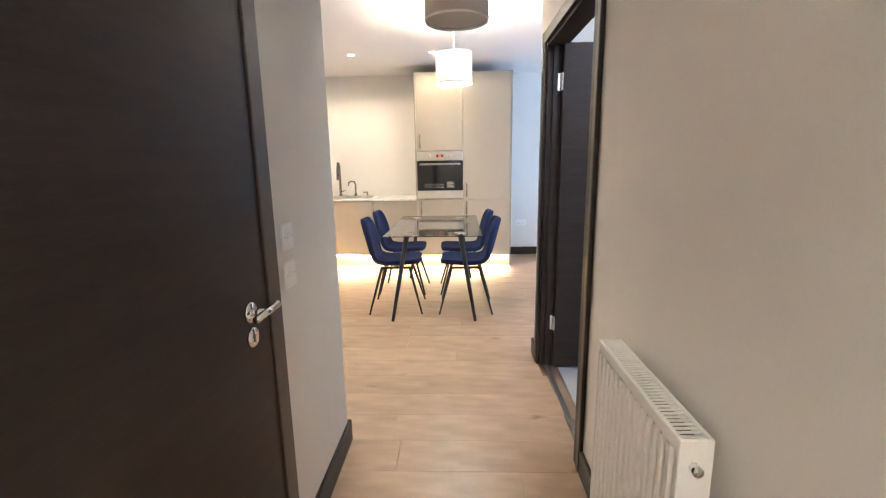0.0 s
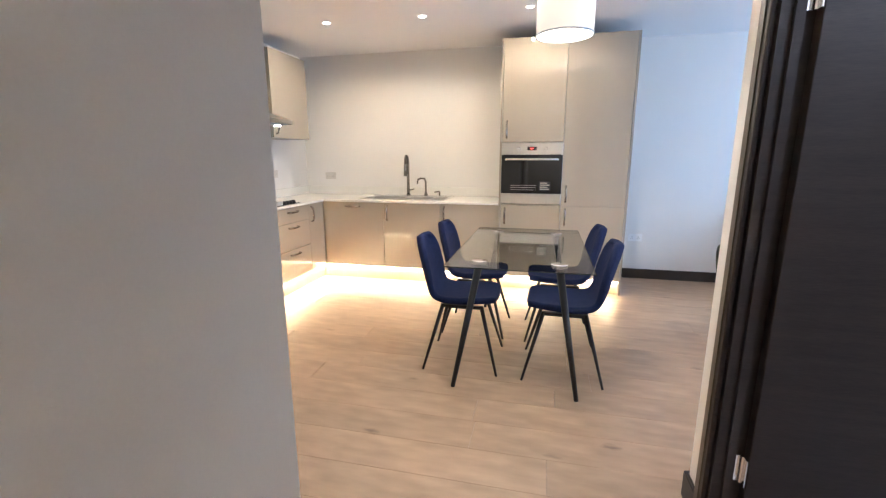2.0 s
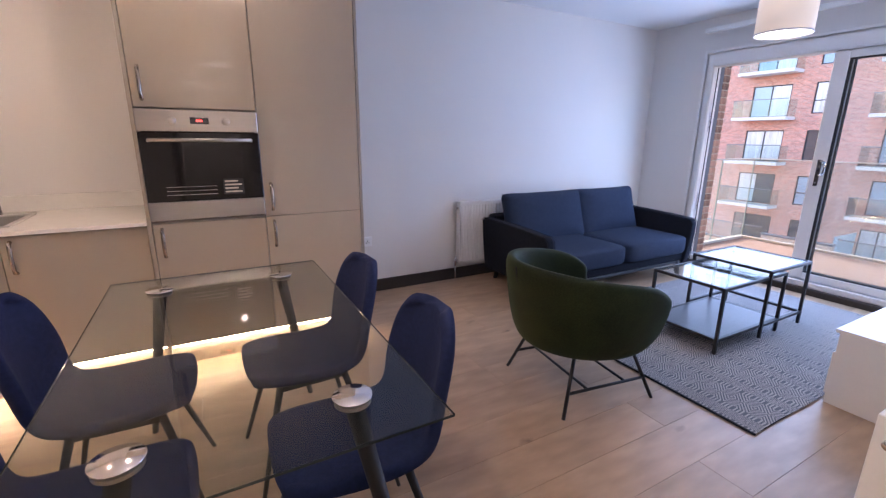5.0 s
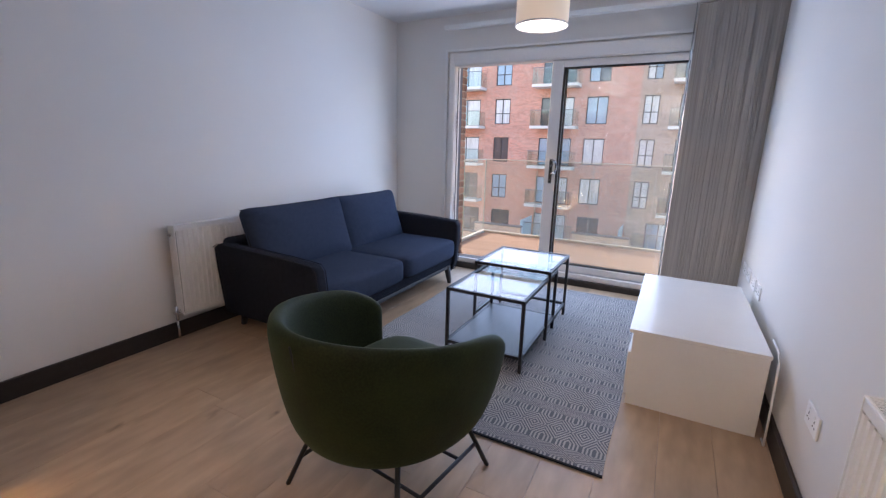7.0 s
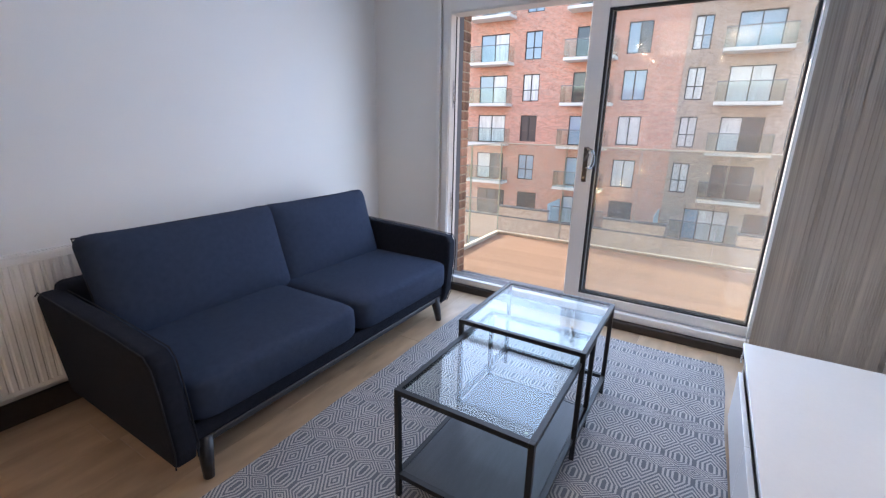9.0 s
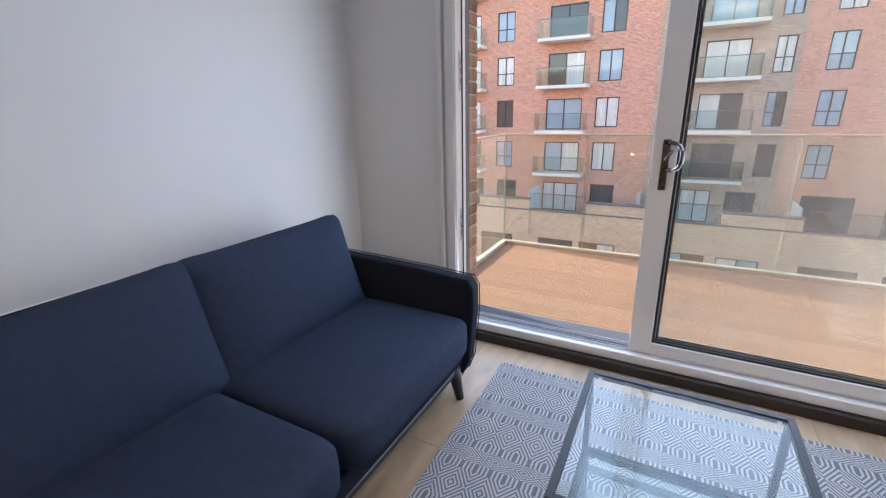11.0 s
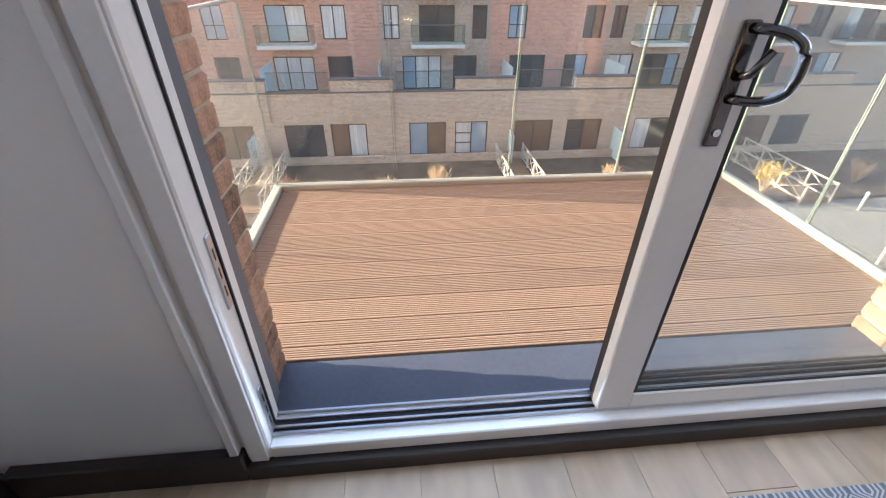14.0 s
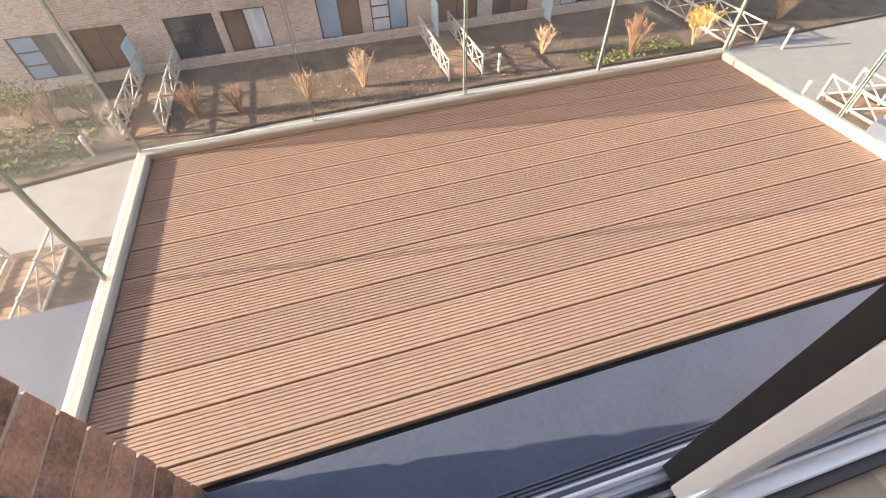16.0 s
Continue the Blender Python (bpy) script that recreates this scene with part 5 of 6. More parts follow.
for s in (-1, 1):
    bm = bmesh.new()
    prof = [(-0.43, 0.115), (-0.46, 0.20), (-0.474, 0.45), (-0.468, 0.56), (-0.44, 0.597), (-0.2, 0.612), (0.1, 0.622), (0.40, 0.63), (0.455, 0.60), (0.46, 0.45), (0.45, 0.12)]
    ra = []
    for off, inset in ((-0.5, 0.014), (-0.42, 0.0), (0.42, 0.0), (0.5, 0.014)):
        ring = []
        for y, z in prof:
            cy, cz = -0.01, 0.36
            y2, z2 = cy + (y - cy) * (1 - inset / 0.3), cz + (z - cz) * (1 - inset / 0.2)
            lean = s * 0.035 * ((z2 - 0.2) / 0.42)
            ring.append(bm.verts.new((s * (hw - 0.06) + off * 0.085 + lean, y2, z2)))
        ra.append(ring)
    for a, b2 in zip(ra, ra[1:]):
        for k in range(len(prof)):
            bm.faces.new((a[k], a[(k + 1) % len(prof)], b2[(k + 1) % len(prof)], b2[k]))
    bm.faces.new(ra[0])
    bm.faces.new(ra[-1][::-1])
    ar = part("armrest", bm, SOFA_DARK, S, "slim charcoal upholstered arm", True)
    bv = ar.modifiers.new("round", "BEVEL")
    bv.width, bv.segments, bv.limit_method = 0.012, 2, "ANGLE"
    for off in (-0.455, 0.455):
        pts = [(s * (hw - 0.06) + off * 0.09 + s * 0.035 * ((z - 0.2) / 0.42), y, z) for y, z in prof[:9]]
        part("piping", tube(bmesh.new(), pts, 0.0028, 6), PIPING, ar)
bm = box(-hw + 0.10, hw - 0.10, -0.425, -0.385, 0.142, 0.1695, bevel=0.004, seg=1)
bx(bm, -hw + 0.10, hw - 0.10, 0.36, 0.40, 0.142, 0.1695, bevel=0.004, seg=1)
part("rail", bm, BLACK_WOOD, S, "black wooden rail")
for s in (-1, 1):
    for y, k in ((-0.405, -1), (0.38, 1)):
        part("leg", tube(bmesh.new(), [(s * (hw - 0.15), y, 0.168), (s * (hw - 0.135), y + k * 0.025, 0.0)], 0.033, 10, 0.020), BLACK_WOOD, S, "tapered black wooden leg", True)

# ---- rug, coffee tables, bench ----
RX0, RX1, RY0, RY1 = 2.05, 4.41, 4.16, 5.80
r = thing("rug", ((RX0 + RX1) / 2, (RY0 + RY1) / 2, 0), "grey and cream woven rug with lozenge bands", "rug")
bm = bmesh.new()
nx, ny = 56, 42
g = [[bm.verts.new((-(RX1 - RX0) / 2 + (RX1 - RX0) * i / nx, -(RY1 - RY0) / 2 + (RY1 - RY0) * j / ny + 0.004 * math.sin(i * 0.35) * (1 if j in (0, ny) else 0), 0.010 + 0.0012 * noise.noise((i * 0.3, j * 0.3, 2)))) for j in range(ny + 1)] for i in range(nx + 1)]
for i in range(nx):
    for j in range(ny):
        bm.faces.new((g[i][j], g[i + 1][j], g[i + 1][j + 1], g[i][j + 1]))
part("woven_top", bm, RUG, r, "", True)
hx, hy = (RX1 - RX0) / 2, (RY1 - RY0) / 2
part("backing", box(-hx + 0.003, hx - 0.003, -hy + 0.006, hy - 0.006, 0.0003, 0.0075), SOFA_DARK, r)
part("end_binding", box(-hx - 0.008, -hx + 0.004, -hy, hy, 0.0003, 0.0115, bevel=0.003, seg=1), PIPING, r, "dark bound end")


def frame_table(x0, x1, y0, y1, h, shelf, open_end, label):
    """A coffee table: thin square bars, glass top, and a black shelf where it has one."""
    t = thing("coffee_table", ((x0 + x1) / 2, (y0 + y1) / 2, 0.0115), label, "coffee table", "nesting tables")
    a, b2, k = (x1 - x0) / 2, (y1 - y0) / 2, 0.019
    for sx in (-1, 1):
        for sy in (-1, 1):
            part("leg", box(sx * a - (k if sx > 0 else 0), sx * a + (0 if sx > 0 else k), sy * b2 - (k if sy > 0 else 0), sy * b2 + (0 if sy > 0 else k), 0.0, h, bevel=0.001, seg=1), BLACK_METAL, t)
    bm = bmesh.new()
    for s in (-1, 1):
        y = s * (b2 - k / 2)
        bx(bm, -a + k, a - k, y - k / 2, y + k / 2, h - k, h)
        x = s * (a - k / 2)
        bx(bm, x - k / 2, x + k / 2, -b2 + k, b2 - k, h - k, h)
    part("top_frame", bm, BLACK_METAL, t)
    bm = bmesh.new()
    for s in (-1, 1):
        y = s * (b2 - k / 2)
        bx(bm, -a + k, a - k, y - k / 2, y + k / 2, 0.085, 0.085 + k)
    for s in (-1, 1):
        if s == open_end:
            continue
        x = s * (a - k / 2)
        bx(bm, x - k / 2, x + k / 2, -b2 + k, b2 - k, 0.085, 0.085 + k)
    part("low_frame", bm, BLACK_METAL, t)
    gp = part("glass_top", box(-a + k + 0.001, a - k - 0.001, -b2 + k + 0.001, b2 - k - 0.001, h - 0.009, h - 0.003), SMALL_GLASS, t, "clear glass top")
    for sx in (-1, 1):
        for sy in (-1, 1):
            part("pad", lathe(bmesh.new(), [(0.006, h - 0.0028), (0.006, h - 0.0018)], 10, (sx * (a - 0.04), sy * (b2 - 0.04), 0)), GLASS_EDGE, t)
    if shelf:
        part("shelf", box(-a + k + 0.001, a - k - 0.001, -b2 + k + 0.001, b2 - k - 0.001, 0.092, 0.103, bevel=0.001, seg=1), BLACK_WOOD, t, "black ash shelf board")


frame_table(2.661, 3.44, 4.71, 5.213, 0.450, True, 0, "low black metal coffee table with glass top and shelf")
frame_table(3.186, 3.755, 4.70, 5.255, 0.493, False, -1, "taller black metal nesting table with glass top")

b = thing("tv_bench", (0, 0, 0), "low white lacquered television bench", "bench")
WHITE_LACQ = mat("white_lacquer", (0.78, 0.77, 0.75), 0.25, var=0.02, bump=0.0, coat=0.2)
BX0, BX1, BY0, BY1, BH = 2.68, 3.84, 3.56, 4.16, 0.42
part("top", box(BX0, BX1, BY0, BY1, BH - 0.02, BH, bevel=0.002, seg=1), WHITE_LACQ, b)
for x in (BX0 + 0.003, BX1 - 0.021):
    part("side_panel", box(x, x + 0.018, BY0 + 0.005, BY1 - 0.02, 0.0, BH - 0.0205), WHITE_LACQ, b)
part("back_panel", box(BX0 + 0.022, BX1 - 0.022, BY0 + 0.01, BY0 + 0.02, 0.04, BH - 0.021), WHITE_LACQ, b)
part("bottom_panel", box(BX0 + 0.022, BX1 - 0.022, BY0 + 0.021, BY1 - 0.03, 0.04, 0.058), WHITE_LACQ, b)
BM = (BX0 + BX1) / 2
for a, c in ((BX0 + 0.022, BM - 0.001), (BM + 0.001, BX1 - 0.022)):
    part("drawer_front", box(a, c, BY1 - 0.022, BY1 - 0.004, 0.045, 0.285, bevel=0.002, seg=1), WHITE_LACQ, b)
part("shelf", box(BX0 + 0.022, BX1 - 0.022, BY0 + 0.021, BY1 - 0.03, 0.289, 0.302), WHITE_LACQ, b)
cab = thing("power_cable", (0, 0, 0), "white power cable hanging behind the bench", "cable")
part("cable", tube(bmesh.new(), [(2.86, 3.535, 0.435), (2.72, 3.538, 0.435), (2.655, 3.54, 0.39), (2.635, 3.54, 0.22), (2.62, 3.54, 0.006), (2.68, 3.54, 0.006)], 0.005, 6), WHITE_PLASTIC, cab, "", True)

# ---- outside: ground, garden ----
GZ = -9.2
bm = bmesh.new()
bmesh.ops.create_grid(bm, x_segments=2, y_segments=2, size=600, matrix=Matrix.Translation((0, 0, GZ - 0.08)))
setting("ground", bm, GROUND, "grey ground that reaches the horizon", "ground")


def sheet(name, pts, z0, z1, material, label, category):
    """A flat slab with the outline pts."""
    bm = bmesh.new()
    top = [bm.verts.new((*p, z1)) for p in pts]
    low = [bm.verts.new((*p, z0)) for p in pts]
    bm.faces.new(top)
    for i in range(len(pts)):
        j = (i + 1) % len(pts)
        bm.faces.new((top[i], low[i], low[j], top[j]))
    setting(name, bm, material, label, category)


sheet("pavement", [(17.2, -45), (23.4, -45), (22.6, -14), (22.9, 0), (22.8, 9), (22.0, 14), (21.3, 18), (21.3, 45), (17.6, 45), (17.6, 15), (16.6, 5), (16.6, -8)], GZ - 0.07, GZ, PAVING, "curving grey paved path between the planting", "path")
sheet("planting_bed", [(23.45, -44), (29.9, -44), (29.9, 44), (21.4, 44), (21.4, 18.1), (22.1, 14.1), (22.9, 9.1), (23.0, 0), (22.7, -14)], GZ - 0.07, GZ + 0.10, SOIL, "dark soil bed with dry leaves along the houses", "planting bed")
sheet("planting_bed", [(8.5, -44), (17.1, -44), (16.5, -8), (16.5, 5), (17.5, 15), (17.5, 44), (8.5, 44)], GZ - 0.07, GZ + 0.10, SOIL, "dark soil bed along the own building", "planting bed")
rng = random.Random(11)


def litter(name, label, area, n, material, size):
    """Fallen leaves: many small tilted flakes."""
    bm = bmesh.new()
    for _ in range(n):
        x, y = rng.uniform(area[0], area[1]), rng.uniform(area[2], area[3])
        m = pose(x, y, GZ + 0.115 + rng.uniform(0, 0.03), rng.uniform(-40, 40), rng.uniform(-40, 40), rng.uniform(0, 360))
        s = size * rng.uniform(0.6, 1.5)
        bm.faces.new([bm.verts.new(m @ Vector(p)) for p in ((-s, 0, 0), (0, -s * 0.6, 0), (s, 0, 0), (0, s * 0.6, 0))])
    tagged(part(name, bm, material, None, label), "", "leaf litter", "", "stuff")


litter("fallen_leaves", "dry tan leaves lying on the soil bed", (22.9, 27, -20, 20), 2600, TWIG_RED, 0.05)
litter("ground_cover", "low green ground cover in the soil bed", (22.0, 26, 15.5, 22), 1200, LEAF_GREEN, 0.10)
litter("ground_cover", "low green ground cover by the path", (22.9, 24.5, -13, -7), 500, LEAF_GREEN, 0.09)


def shrub(at, h, spread, twig, leaves=None, n=18, label="bare tan twiggy shrub in the soil bed"):
    s = thing("shrub", (*at, GZ + 0.09), label, "shrub", "garden shrubs")
    bm, lf = bmesh.new(), bmesh.new()
    for i in range(n):
        a = rng.uniform(0, 2 * math.pi)
        r = spread * rng.uniform(0.2, 1)
        tip = Vector((r * math.cos(a), r * math.sin(a), h * rng.uniform(0.65, 1)))
        mid = tip * 0.5 + Vector((rng.uniform(-0.06, 0.06), rng.uniform(-0.06, 0.06), 0.08))
        tube(bm, [(tip.x * 0.06, tip.y * 0.06, -0.02), mid, tip], 0.024, 4, 0.010)
        for k in range(4):
            p = mid.lerp(tip, rng.uniform(0, 0.7))
            q = p + Vector((rng.uniform(-1, 1), rng.uniform(-1, 1), rng.uniform(0.4, 1.4))) * 0.2 * h
            tube(bm, [p, q], 0.012, 3, 0.006)
            if leaves:
                for _ in range(14):
                    c = p.lerp(q, rng.uniform(0, 1.1)) + Vector((rng.uniform(-1, 1), rng.uniform(-1, 1), rng.uniform(-1, 1))) * 0.1
                    m = Matrix.Translation(c) @ pose(0, 0, 0, rng.uniform(0, 360), rng.uniform(0, 360), rng.uniform(0, 360))
                    z = rng.uniform(0.03, 0.07)
                    lf.faces.new([lf.verts.new(m @ Vector(v)) for v in ((-z, 0, 0), (0, -z * 0.5, 0), (z, 0, 0), (0, z * 0.5, 0))])
    part("twigs", bm, twig, s)
    if leaves:
        part("leaves", lf, leaves, s)


for at, h, sp, tw in (((24.3, 11.5), 1.5, 0.7, TWIG_RED), ((24.2, 9.7), 1.2, 0.6, TWIG_RED), ((23.9, 6.6), 1.5, 0.6, TWIG), ((24.6, 4.0), 1.7, 0.7, TWIG),
                      ((25.0, -5.5), 1.4, 0.7, TWIG), ((23.4, -9.7), 2.0, 0.8, TWIG_RED), ((25.5, 17.5), 1.6, 0.9, TWIG), ((24.5, -20), 1.5, 0.8, TWIG), ((15.5, 17.0), 1.3, 0.7, TWIG_RED)):
    shrub(at, h, sp, tw, None, 30, "bare red-brown twiggy shrub in the soil bed" if tw is TWIG_RED else "bare tan twiggy shrub in the soil bed")
for at, h, sp in (((23.3, -13.4), 1.9, 0.9), ((15.8, -18.2), 1.6, 0.9), ((23.7, 19.4), 1.7, 0.9), ((22.9, 20.8), 1.1, 0.6)):
    shrub(at, h, sp, TWIG, LEAF_YELLOW, 20, "yellow-leaved autumn shrub beside the path")
shrub((26.0, 18.5), 1.9, 1.3, TWIG, LEAF_GREEN, 24, "tall green leafy shrub in the soil bed")
shrub((26.0, 16.2), 1.5, 1.1, TWIG, LEAF_GREEN, 20, "green leafy shrub by the entrance bridge")


def footbridge(x0, x1, y, label):
    """A timber entrance bridge with crossed side fences."""
    f = thing("footbridge", (0, y, GZ), label, "footbridge", "entrance bridges")
    for i in range(int((x1 - x0) / 0.3)):
        part("plank", box(x0 + i * 0.3, x0 + i * 0.3 + 0.28, -0.75, 0.75, -0.02, 0.16), TIMBER_BROWN, f)
    for s in (-0.85, 0.85):
        n = 4
        w = (x1 - x0) / n
        for i in range(n + 1):
            part("post", box(x0 + i * w - 0.045, x0 + i * w + 0.045, s - 0.045, s + 0.045, -0.02, 1.15), TIMBER, f)
        for z in (0.25, 1.08):
            part("rail", box(x0, x1, s - 0.03, s + 0.03, z - 0.035, z + 0.035), TIMBER, f)
        for i in range(n):
            a, b2 = x0 + i * w + 0.05, x0 + (i + 1) * w - 0.05
            for za, zb in ((0.28, 1.04), (1.04, 0.28)):
                part("brace", tube(bmesh.new(), [(a, s, za), (b2, s, zb)], 0.03, 4), TIMBER, f)


for x0, x1, y in ((23.4, 29.5, 13.6), (23.8, 29.5, -0.9), (22.4, 29.5, -15.8), (11.5, 17.0, -16.0), (11.5, 17.2, 15.8)):
    footbridge(x0, x1, y, "weathered timber entrance bridge with crossed rails")
for x, y in ((23.8, -2.6), (21.5, -17.5), (17.0, -14.0), (22.6, 15.4)):
    bo = thing("bollard", (x, y, GZ + 0.08), "short pale bollard light beside the path", "bollard", "path bollards")
    part("post", lathe(bmesh.new(), [(0.07, -0.1), (0.07, 0.75)], 10), TIMBER, bo)
    part("cap", lathe(bmesh.new(), [(0.08, 0.751), (0.08, 0.9), (0.06, 0.95)], 10), SLAB, bo)

# ---- opposite building ----
FX, PX = 35.0, 30.0
HEADS = [8.0, 5.03, 2.05, -0.92]
COLS = [(35.5, 1.2, "W"), (32.6, 2.3, "D"), (29.8, 1.0, "W"), (27.0, 2.3, "D"), (24.2, 1.0, "W"), (20.2, 2.4, "D"), (17.05, 1.3, "W"), (12.65, 2.5, "D"), (9.73, 1.5, "W"),
        (6.12, 1.0, "W"), (3.2, 2.3, "D"), (0.42, 0.95, "W"), (-2.1, 1.2, "W"), (-7.25, 1.3, "W"), (-8.95, 0.9, "W"), (-11.8, 2.15, "D"), (-14.55, 1.0, "W"),
        (-17.2, 1.2, "W"), (-20.2, 2.3, "D"), (-23.4, 1.3, "W"), (-26.5, 2.3, "D"), (-29.5, 1.2, "W")]
BAYS = [(-0.3, 6.9), (-15.3, -8.2), (23.4, 30.6), (-30.4, -22.4)]
hb = thing("apartment_building", (FX, 0, GZ), "long red brick apartment block across the garden", "building")
Z = -GZ
holes = []
for c, w, kind in COLS:
    for hd in HEADS + [11.2]:
        low = hd - (2.1 if kind == "D" else 1.95)
        holes.append((c - w / 2, c + w / 2, low + Z, hd + Z))
terr = []
for c, w in ((20.0, 2.5), (16.8, 1.6), (12.6, 2.6), (9.6, 1.6), (4.2, 2.6), (1.3, 1.6), (-3.0, 2.5), (-6.4, 1.6), (-9.6, 1.8), (-12.6, 2.6), (-17.5, 2.5), (-21.0, 1.6), (25.0, 2.5), (29.0, 2.5), (-25, 2.5)):
    terr.append((c - w / 2, c + w / 2, -6.0 + Z, -3.87 + Z))
part("wall", holed(bmesh.new(), "x", 0, -45, 45, 0, 13.6 + Z, holes + terr, 0.16), FAC_RED, hb)
part("back_wall", box(0.3, 12, -45, 45, 0, 13.5 + Z), FAC_DARK, hb)
part("roof", box(-0.25, 12, -45.2, 45.2, 13.6 + Z, 13.9 + Z), GREY_METAL, hb)
for y0b, y1b in BAYS:         # brown bay panels between the openings
    bay = [q for q in holes + terr if y0b < (q[0] + q[1]) / 2 < y1b]
    part("brown_bay", holed(bmesh.new(), "x", -0.05, y0b, y1b, 4.4, 13.5 + Z, bay, 0.2), FAC_DARK, hb, "brown brick bay")
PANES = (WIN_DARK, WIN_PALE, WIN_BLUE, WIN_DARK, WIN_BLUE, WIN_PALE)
wr = random.Random(21)


def far_window(parent, u0, u1, z0, z1, x, bars, tones=PANES):
    """A dark-framed window in an opening: frame, and a pane for each light."""
    t = 0.07
    cuts = [u0 + (u1 - u0) * k / bars for k in range(1, bars)]
    sides = [(a + (t if a == u0 else 0.035), b2 - (t if b2 == u1 else 0.035)) for a, b2 in zip([u0, *cuts], [*cuts, u1])]
    rows = [(z0 + t, z1 - t)]
    if bars == 1 or (u1 - u0) < 1.5:
        zc = z0 + (z1 - z0) * 0.42
        rows = [(z0 + t, zc - 0.03), (zc + 0.03, z1 - t)]
    bm = holed(bmesh.new(), "x", x - 0.04, u0, u1, z0, z1, [(a, b2, c, e) for a, b2 in sides for c, e in rows], 0.06)
    bmesh.ops.remove_doubles(bm, verts=bm.verts, dist=0.0005)
    w = part("window", bm, WIN_FRAME, parent)
    edges = [u0 + t * 0.5, *cuts, u1 - t * 0.5]
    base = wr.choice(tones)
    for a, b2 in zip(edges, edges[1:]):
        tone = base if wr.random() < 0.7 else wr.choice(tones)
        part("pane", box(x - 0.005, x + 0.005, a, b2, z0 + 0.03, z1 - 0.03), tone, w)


def balcony(parent, c, w, z, x=0.0):
    b2 = part("balcony", box(x - 1.35, x - 0.06, c - w / 2, c + w / 2, z - 0.2, z), SLAB, parent, "pale balcony slab with glass rail")
    g = part("glass_rail", box(x - 1.33, x - 1.31, c - w / 2 + 0.02, c + w / 2 - 0.02, z + 0.02, z + 1.1), PANE_FAR, b2)
    for s in (-1, 1):
        part("glass_rail", box(x - 1.30, x - 0.08, c + s * (w / 2 - 0.03) - 0.01, c + s * (w / 2 - 0.03) + 0.01, z + 0.02, z + 1.1), PANE_FAR, b2)
    part("handrail", box(x - 1.345, x - 1.295, c - w / 2, c + w / 2, z + 1.1, z + 1.15), GREY_METAL, b2)


PANE_FAR = glass("balcony_glass", (0.88, 0.93, 0.92), 0.05)
for (c, w, kind), k in zip(COLS, range(99)):
    for hd in HEADS + [11.2]:
        z1f = hd + Z
        z0f = z1f - (2.1 if kind == "D" else 1.95)
        far_window(hb, c - w / 2, c + w / 2, z0f, z1f, 0.10, 2)
        if kind == "D":
            balcony(hb, c, 3.4, z0f - 0.02)
for a, b2, c, d2 in terr:
    far_window(hb, a, b2, c, d2, 0.10, 2 if b2 - a < 2 else 3, (WIN_DARK, WIN_DARK, WIN_PALE, WIN_BLUE))
for y in (-1.3, -8.6, -16.4, 7.0, 14.0):
    part("privacy_screen", box(-3.0, -0.1, y - 0.03, y + 0.03, 3.0, 5.1), FROST, hb, "frosted pale blue terrace screen")
# ground-floor row in front, with terraces on its roof
pb = thing("garden_house_row", (PX, 0, GZ), "buff brick ground-floor row with roof terraces", "building")
gh = []
for a, b2 in ((3.05, 5.3), (0.46, 2.48), (-3.66, -1.25), (-6.83, -4.58), (7.87, 10.0), (10.4, 12.7), (-11.25, -8.98), (-14.2, -12.0), (14.5, 16.8), (17.3, 19.5), (22, 24.2), (24.8, 27), (-18.2, -16), (-21, -18.8)):
    gh.append((a, b2, -8.85 - GZ, -6.80 - GZ))
part("wall", holed(bmesh.new(), "x", 0, -45, 45, 0, 4.2, gh, 0.16), FAC_BUFF, pb)
part("terrace_floor", box(0.17, 5.0, -45, 45, 3.0, 3.2), SLAB, pb)
# near-black block stands for the unlit rooms behind the windows
part("dark_room_fill", box(0.35, 4.9, -45, 45, 0.0, 2.9), DARK, pb)
part("parapet_coping", box(-0.08, 0.3, -45, 45, 4.2, 4.29), GREY_METAL, pb)
for k in (-3, -2, -1, 0, 1, 2, 3):
    o = k * 7.2
    part("projecting_bay", holed(bmesh.new(), "x", -0.06, o - 1.05, o + 2.5, 2.55, 4.9, [], 0), FAC_BUFF, pb)
    part("bay_body", box(-0.055, 0.3, o - 1.05, o + 2.5, 4.0, 4.88), FAC_BUFF, pb)
    part("bay_coping", box(-0.12, 0.34, o - 1.1, o + 2.55, 4.9, 4.99), GREY_METAL, pb)
    part("terrace_glass", box(0.08, 0.10, o + 2.6, o + 6.0, 4.29, 5.3), PANE_FAR, pb)
    part("handrail", box(0.06, 0.12, o + 2.6, o + 6.0, 5.3, 5.35), GREY_METAL, pb)
for i, (a, b2, c, d2) in enumerate(gh):
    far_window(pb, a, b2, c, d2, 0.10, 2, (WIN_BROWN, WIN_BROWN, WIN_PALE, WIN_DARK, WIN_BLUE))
    if i % 2:
        for f in (0.35, 0.65):
            part("glazing_bar", box(0.055, 0.094, (a + b2) / 2 + 0.04, b2 - 0.06, c + (d2 - c) * f - 0.03, c + (d2 - c) * f + 0.03), WIN_FRAME, pb)
    part("window_sill", box(-0.06, 0.1, a - 0.05, b2 + 0.05, c - 0.09, c - 0.01), SLAB, pb)
for y in (-0.9, -7.7, 14.5):
    part("garden_screen", box(-1.4, -0.1, y - 0.03, y + 0.03, 0.1, 1.9), FROST, pb, "frosted pale blue garden screen")
# garden wall in front of the row
part("low_wall", box(-0.6, -0.35, -45, 45, 0.0, 0.55), FAC_BUFF, pb)

# ---- pieces: floor boards, deck boards, bricks ----
rng = random.Random(8)
fl = bpy.data.objects["floor"]


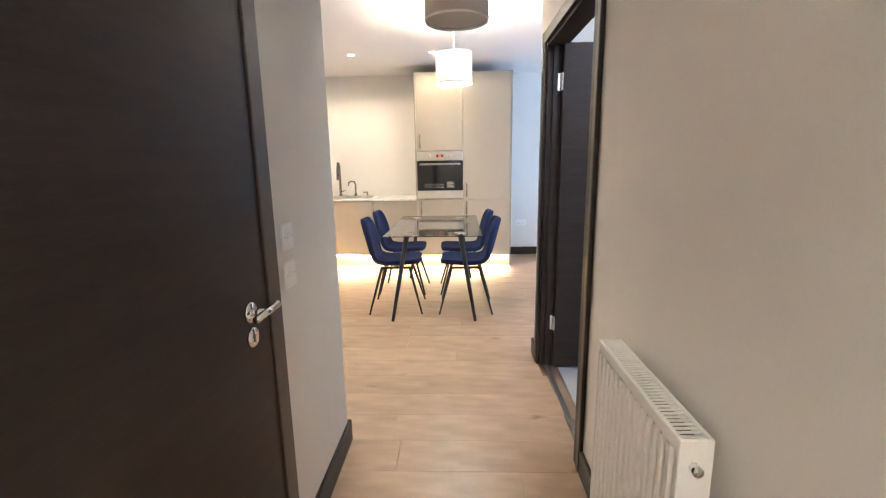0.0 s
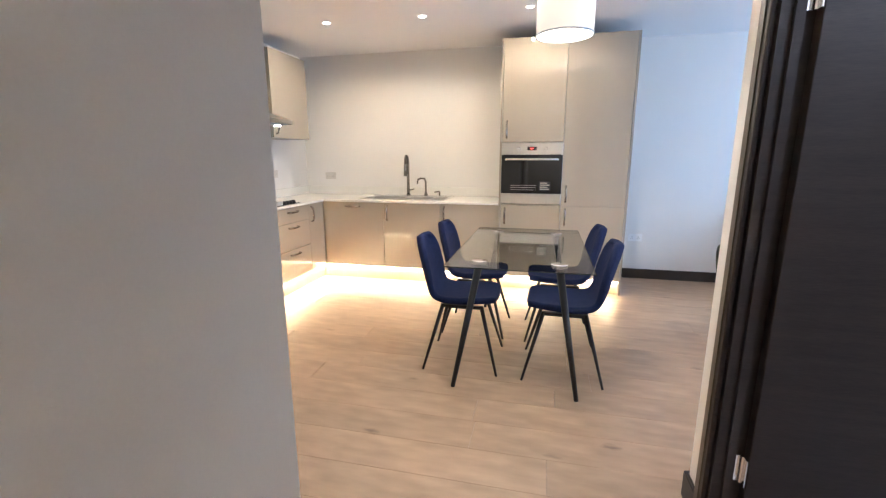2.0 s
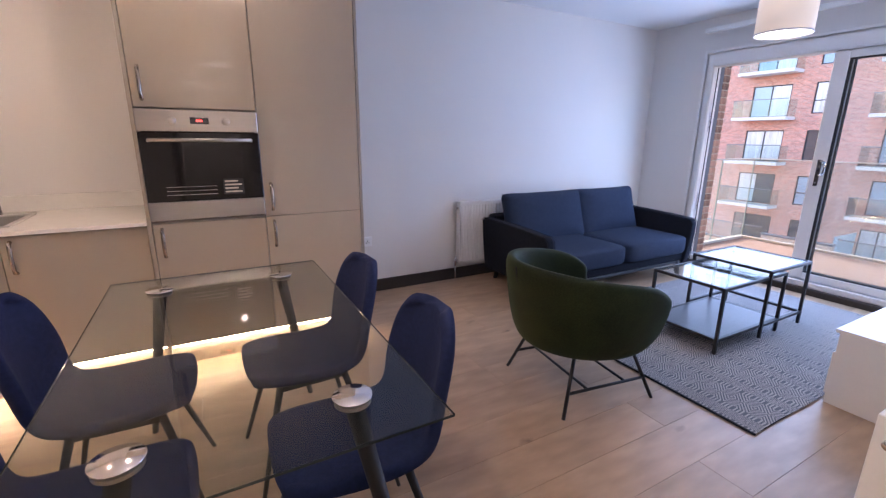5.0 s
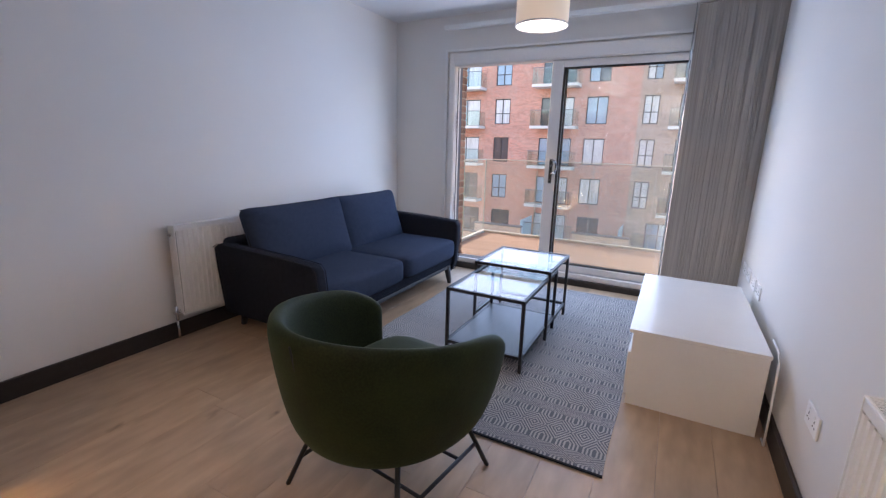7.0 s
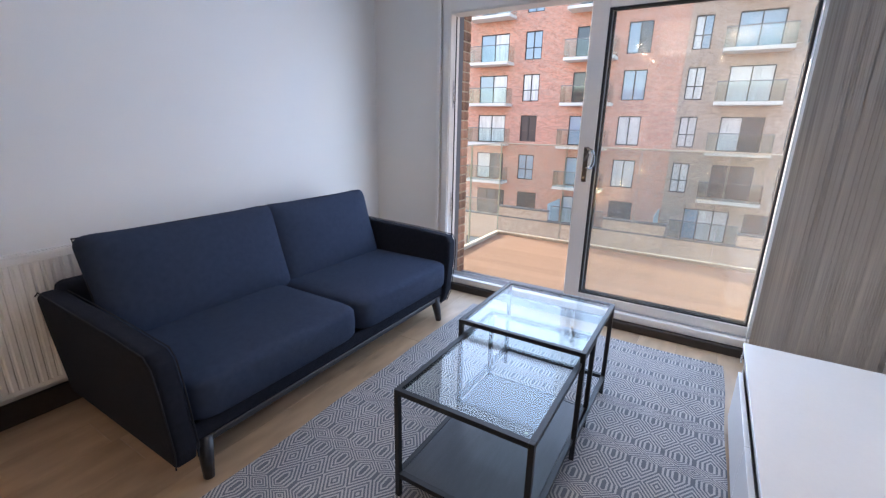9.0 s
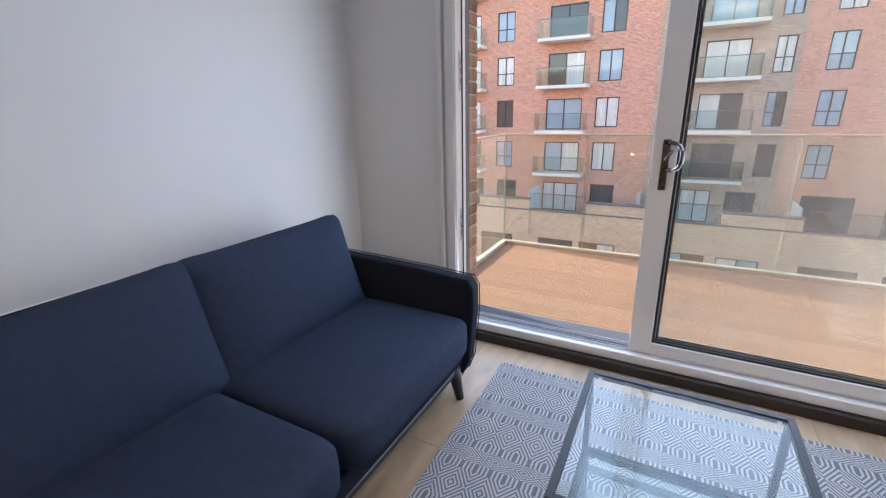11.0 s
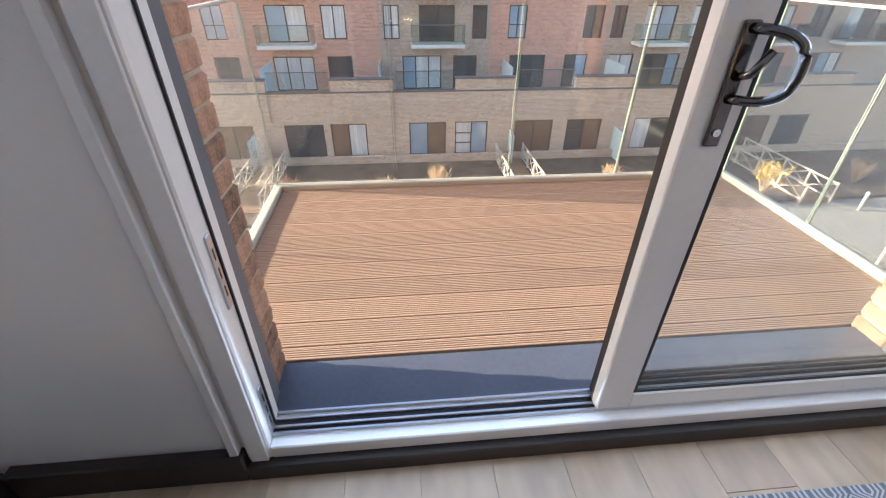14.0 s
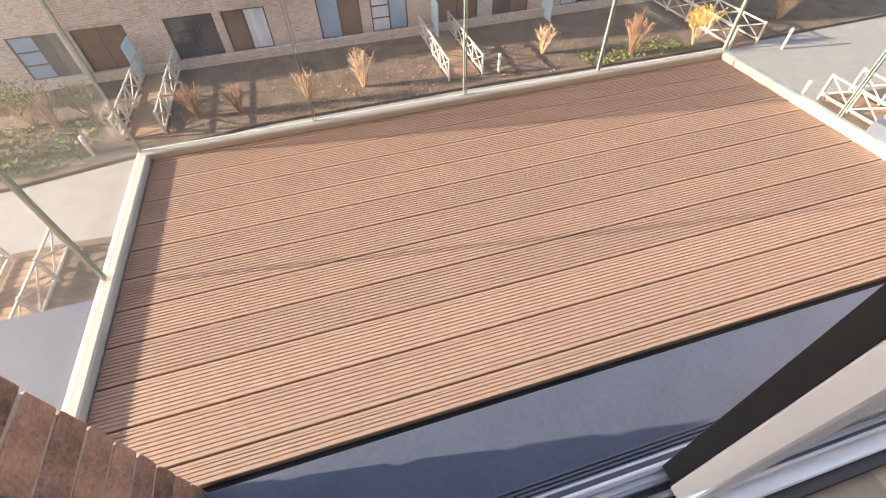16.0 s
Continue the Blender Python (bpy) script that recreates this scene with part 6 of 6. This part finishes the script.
def board_mesh(L, W):
    return mesh_of("floor_board", box(0, L, 0.0005, W - 0.0005, -0.0155, 0.0, bevel=0.0008, seg=1), OAK)


BW = 0.222
boards = {}
y = -1.36
while y < NORTH + 0.1:
    x = -3.15 - rng.uniform(0, 1.8)
    while x < 4.72:
        L = rng.choice((1.5, 1.8, 2.1))
        low = -3.15 if y + BW > 2.36 else HALL_L - 0.06
        high = 4.73 if y + BW > SOUTH else HALL_R + 0.03
        a, b2 = max(x, low), min(x + L, high)
        if b2 - a > 0.05:
            L2 = round(b2 - a, 2)
            if L2 not in boards:
                boards[L2] = board_mesh(L2 - 0.0015, BW)
            ob = new("floor_board", boards[L2])
            ob.parent = fl
            ob.location = (a, y, 0)
        x += L
    y += BW

DB = 0.141


def deck_mesh(width, n):
    """A ribbed board, width across, with n grooves along it."""
    bm = bmesh.new()
    prof = [(0.0, -0.002), (0.002, 0.0), (0.0095, 0.0)]
    w = (width - 0.026) / n
    for i in range(n):
        a = 0.010 + i * w
        prof += [(a, -0.0028), (a + w * 0.36, -0.0028), (a + w * 0.44, 0.0), (a + w * 0.94, 0.0)]
    prof += [(width - 0.0155, -0.0028), (width - 0.015, 0.0), (width - 0.008, 0.0), (width - 0.006, -0.002)]
    ring = [[bm.verts.new((px, yy, pz)) for px, pz in prof] for yy in (0.0, DY1 - DY0 - 0.012)]
    for k in range(len(prof) - 1):
        bm.faces.new((ring[0][k], ring[0][k + 1], ring[1][k + 1], ring[1][k]))
    lo = [[bm.verts.new((px, yy, -0.024)) for px in (0.0, width - 0.006)] for yy in (0.0, DY1 - DY0 - 0.012)]
    bm.faces.new((ring[0][0], ring[1][0], lo[1][0], lo[0][0]))
    bm.faces.new((ring[0][-1], ring[1][-1], lo[1][1], lo[0][1]))
    return mesh_of("deck_board", bm, DECK)


deck = tagged(part("deck", box(DX0, DX1, DY0, DY1, DZ - 0.038, DZ - 0.026), GASKET, None, "ribbed red-brown composite decking boards"), "", "decking", "", "structure")
first = 5.111
whole = deck_mesh(DB, 9)
strips = [(deck_mesh(first - 5.040, 4), 5.040)] + [(whole, first + k * DB) for k in range(10)]
strips.append((deck_mesh(DX1 - first - 10 * DB + 0.004, 1), first + 10 * DB))
for me, x in strips:
    ob = new("deck_board", me)
    ob.parent = deck
    ob.location = (x, DY0 + 0.006, DZ)


def brick_pier(name, x0, x1, y0, y1, z0, z1, label):
    """A pier of single bricks round a mortar core; the face towards the opening and the outer face are bricked."""
    core = tagged(part(name, box(x0 + 0.010, x1 - 0.010, y0 + 0.012, y1 - 0.012, z0, z1), MORTAR, None, label), "", "brickwork", "", "structure")
    meshes = {}
    z, row = z0 + 0.005, 0
    while z + 0.065 < z1:
        cuts = [y0, y0 + 0.215, y1] if row % 2 else [y0, y0 + 0.1025, y1]
        for a, b2 in zip(cuts, cuts[1:]):
            if b2 - a < 0.03:
                continue
            key = round(b2 - a, 3)
            for v in range(2):
                if (key, v) not in meshes:
                    bm = box(x0, x1, 0.005, b2 - a - 0.005, 0, 0.065, bevel=0.006, seg=1)
                    for vert in bm.verts:
                        vert.co += Vector((rng.uniform(-0.003, 0.003), rng.uniform(-0.003, 0.003), rng.uniform(-0.002, 0.002)))
                    meshes[(key, v)] = mesh_of("brick", bm, BRICK)
            ob = new("brick", meshes[(key, rng.randrange(2))])
            ob.parent = core
            ob.location = (rng.uniform(-0.002, 0.002), a, z)
        z += 0.075
        row += 1


brick_pier("brick_reveal", 4.886, 5.026, DOOR[1] - 0.006, DOOR[1] + 0.33, -0.06, 2.42, "red brick reveal beside the balcony door")
brick_pier("brick_reveal", 4.886, 5.026, DOOR[0] - 0.33, DOOR[0] + 0.006, -0.06, 2.42, "red brick reveal beside the balcony door")
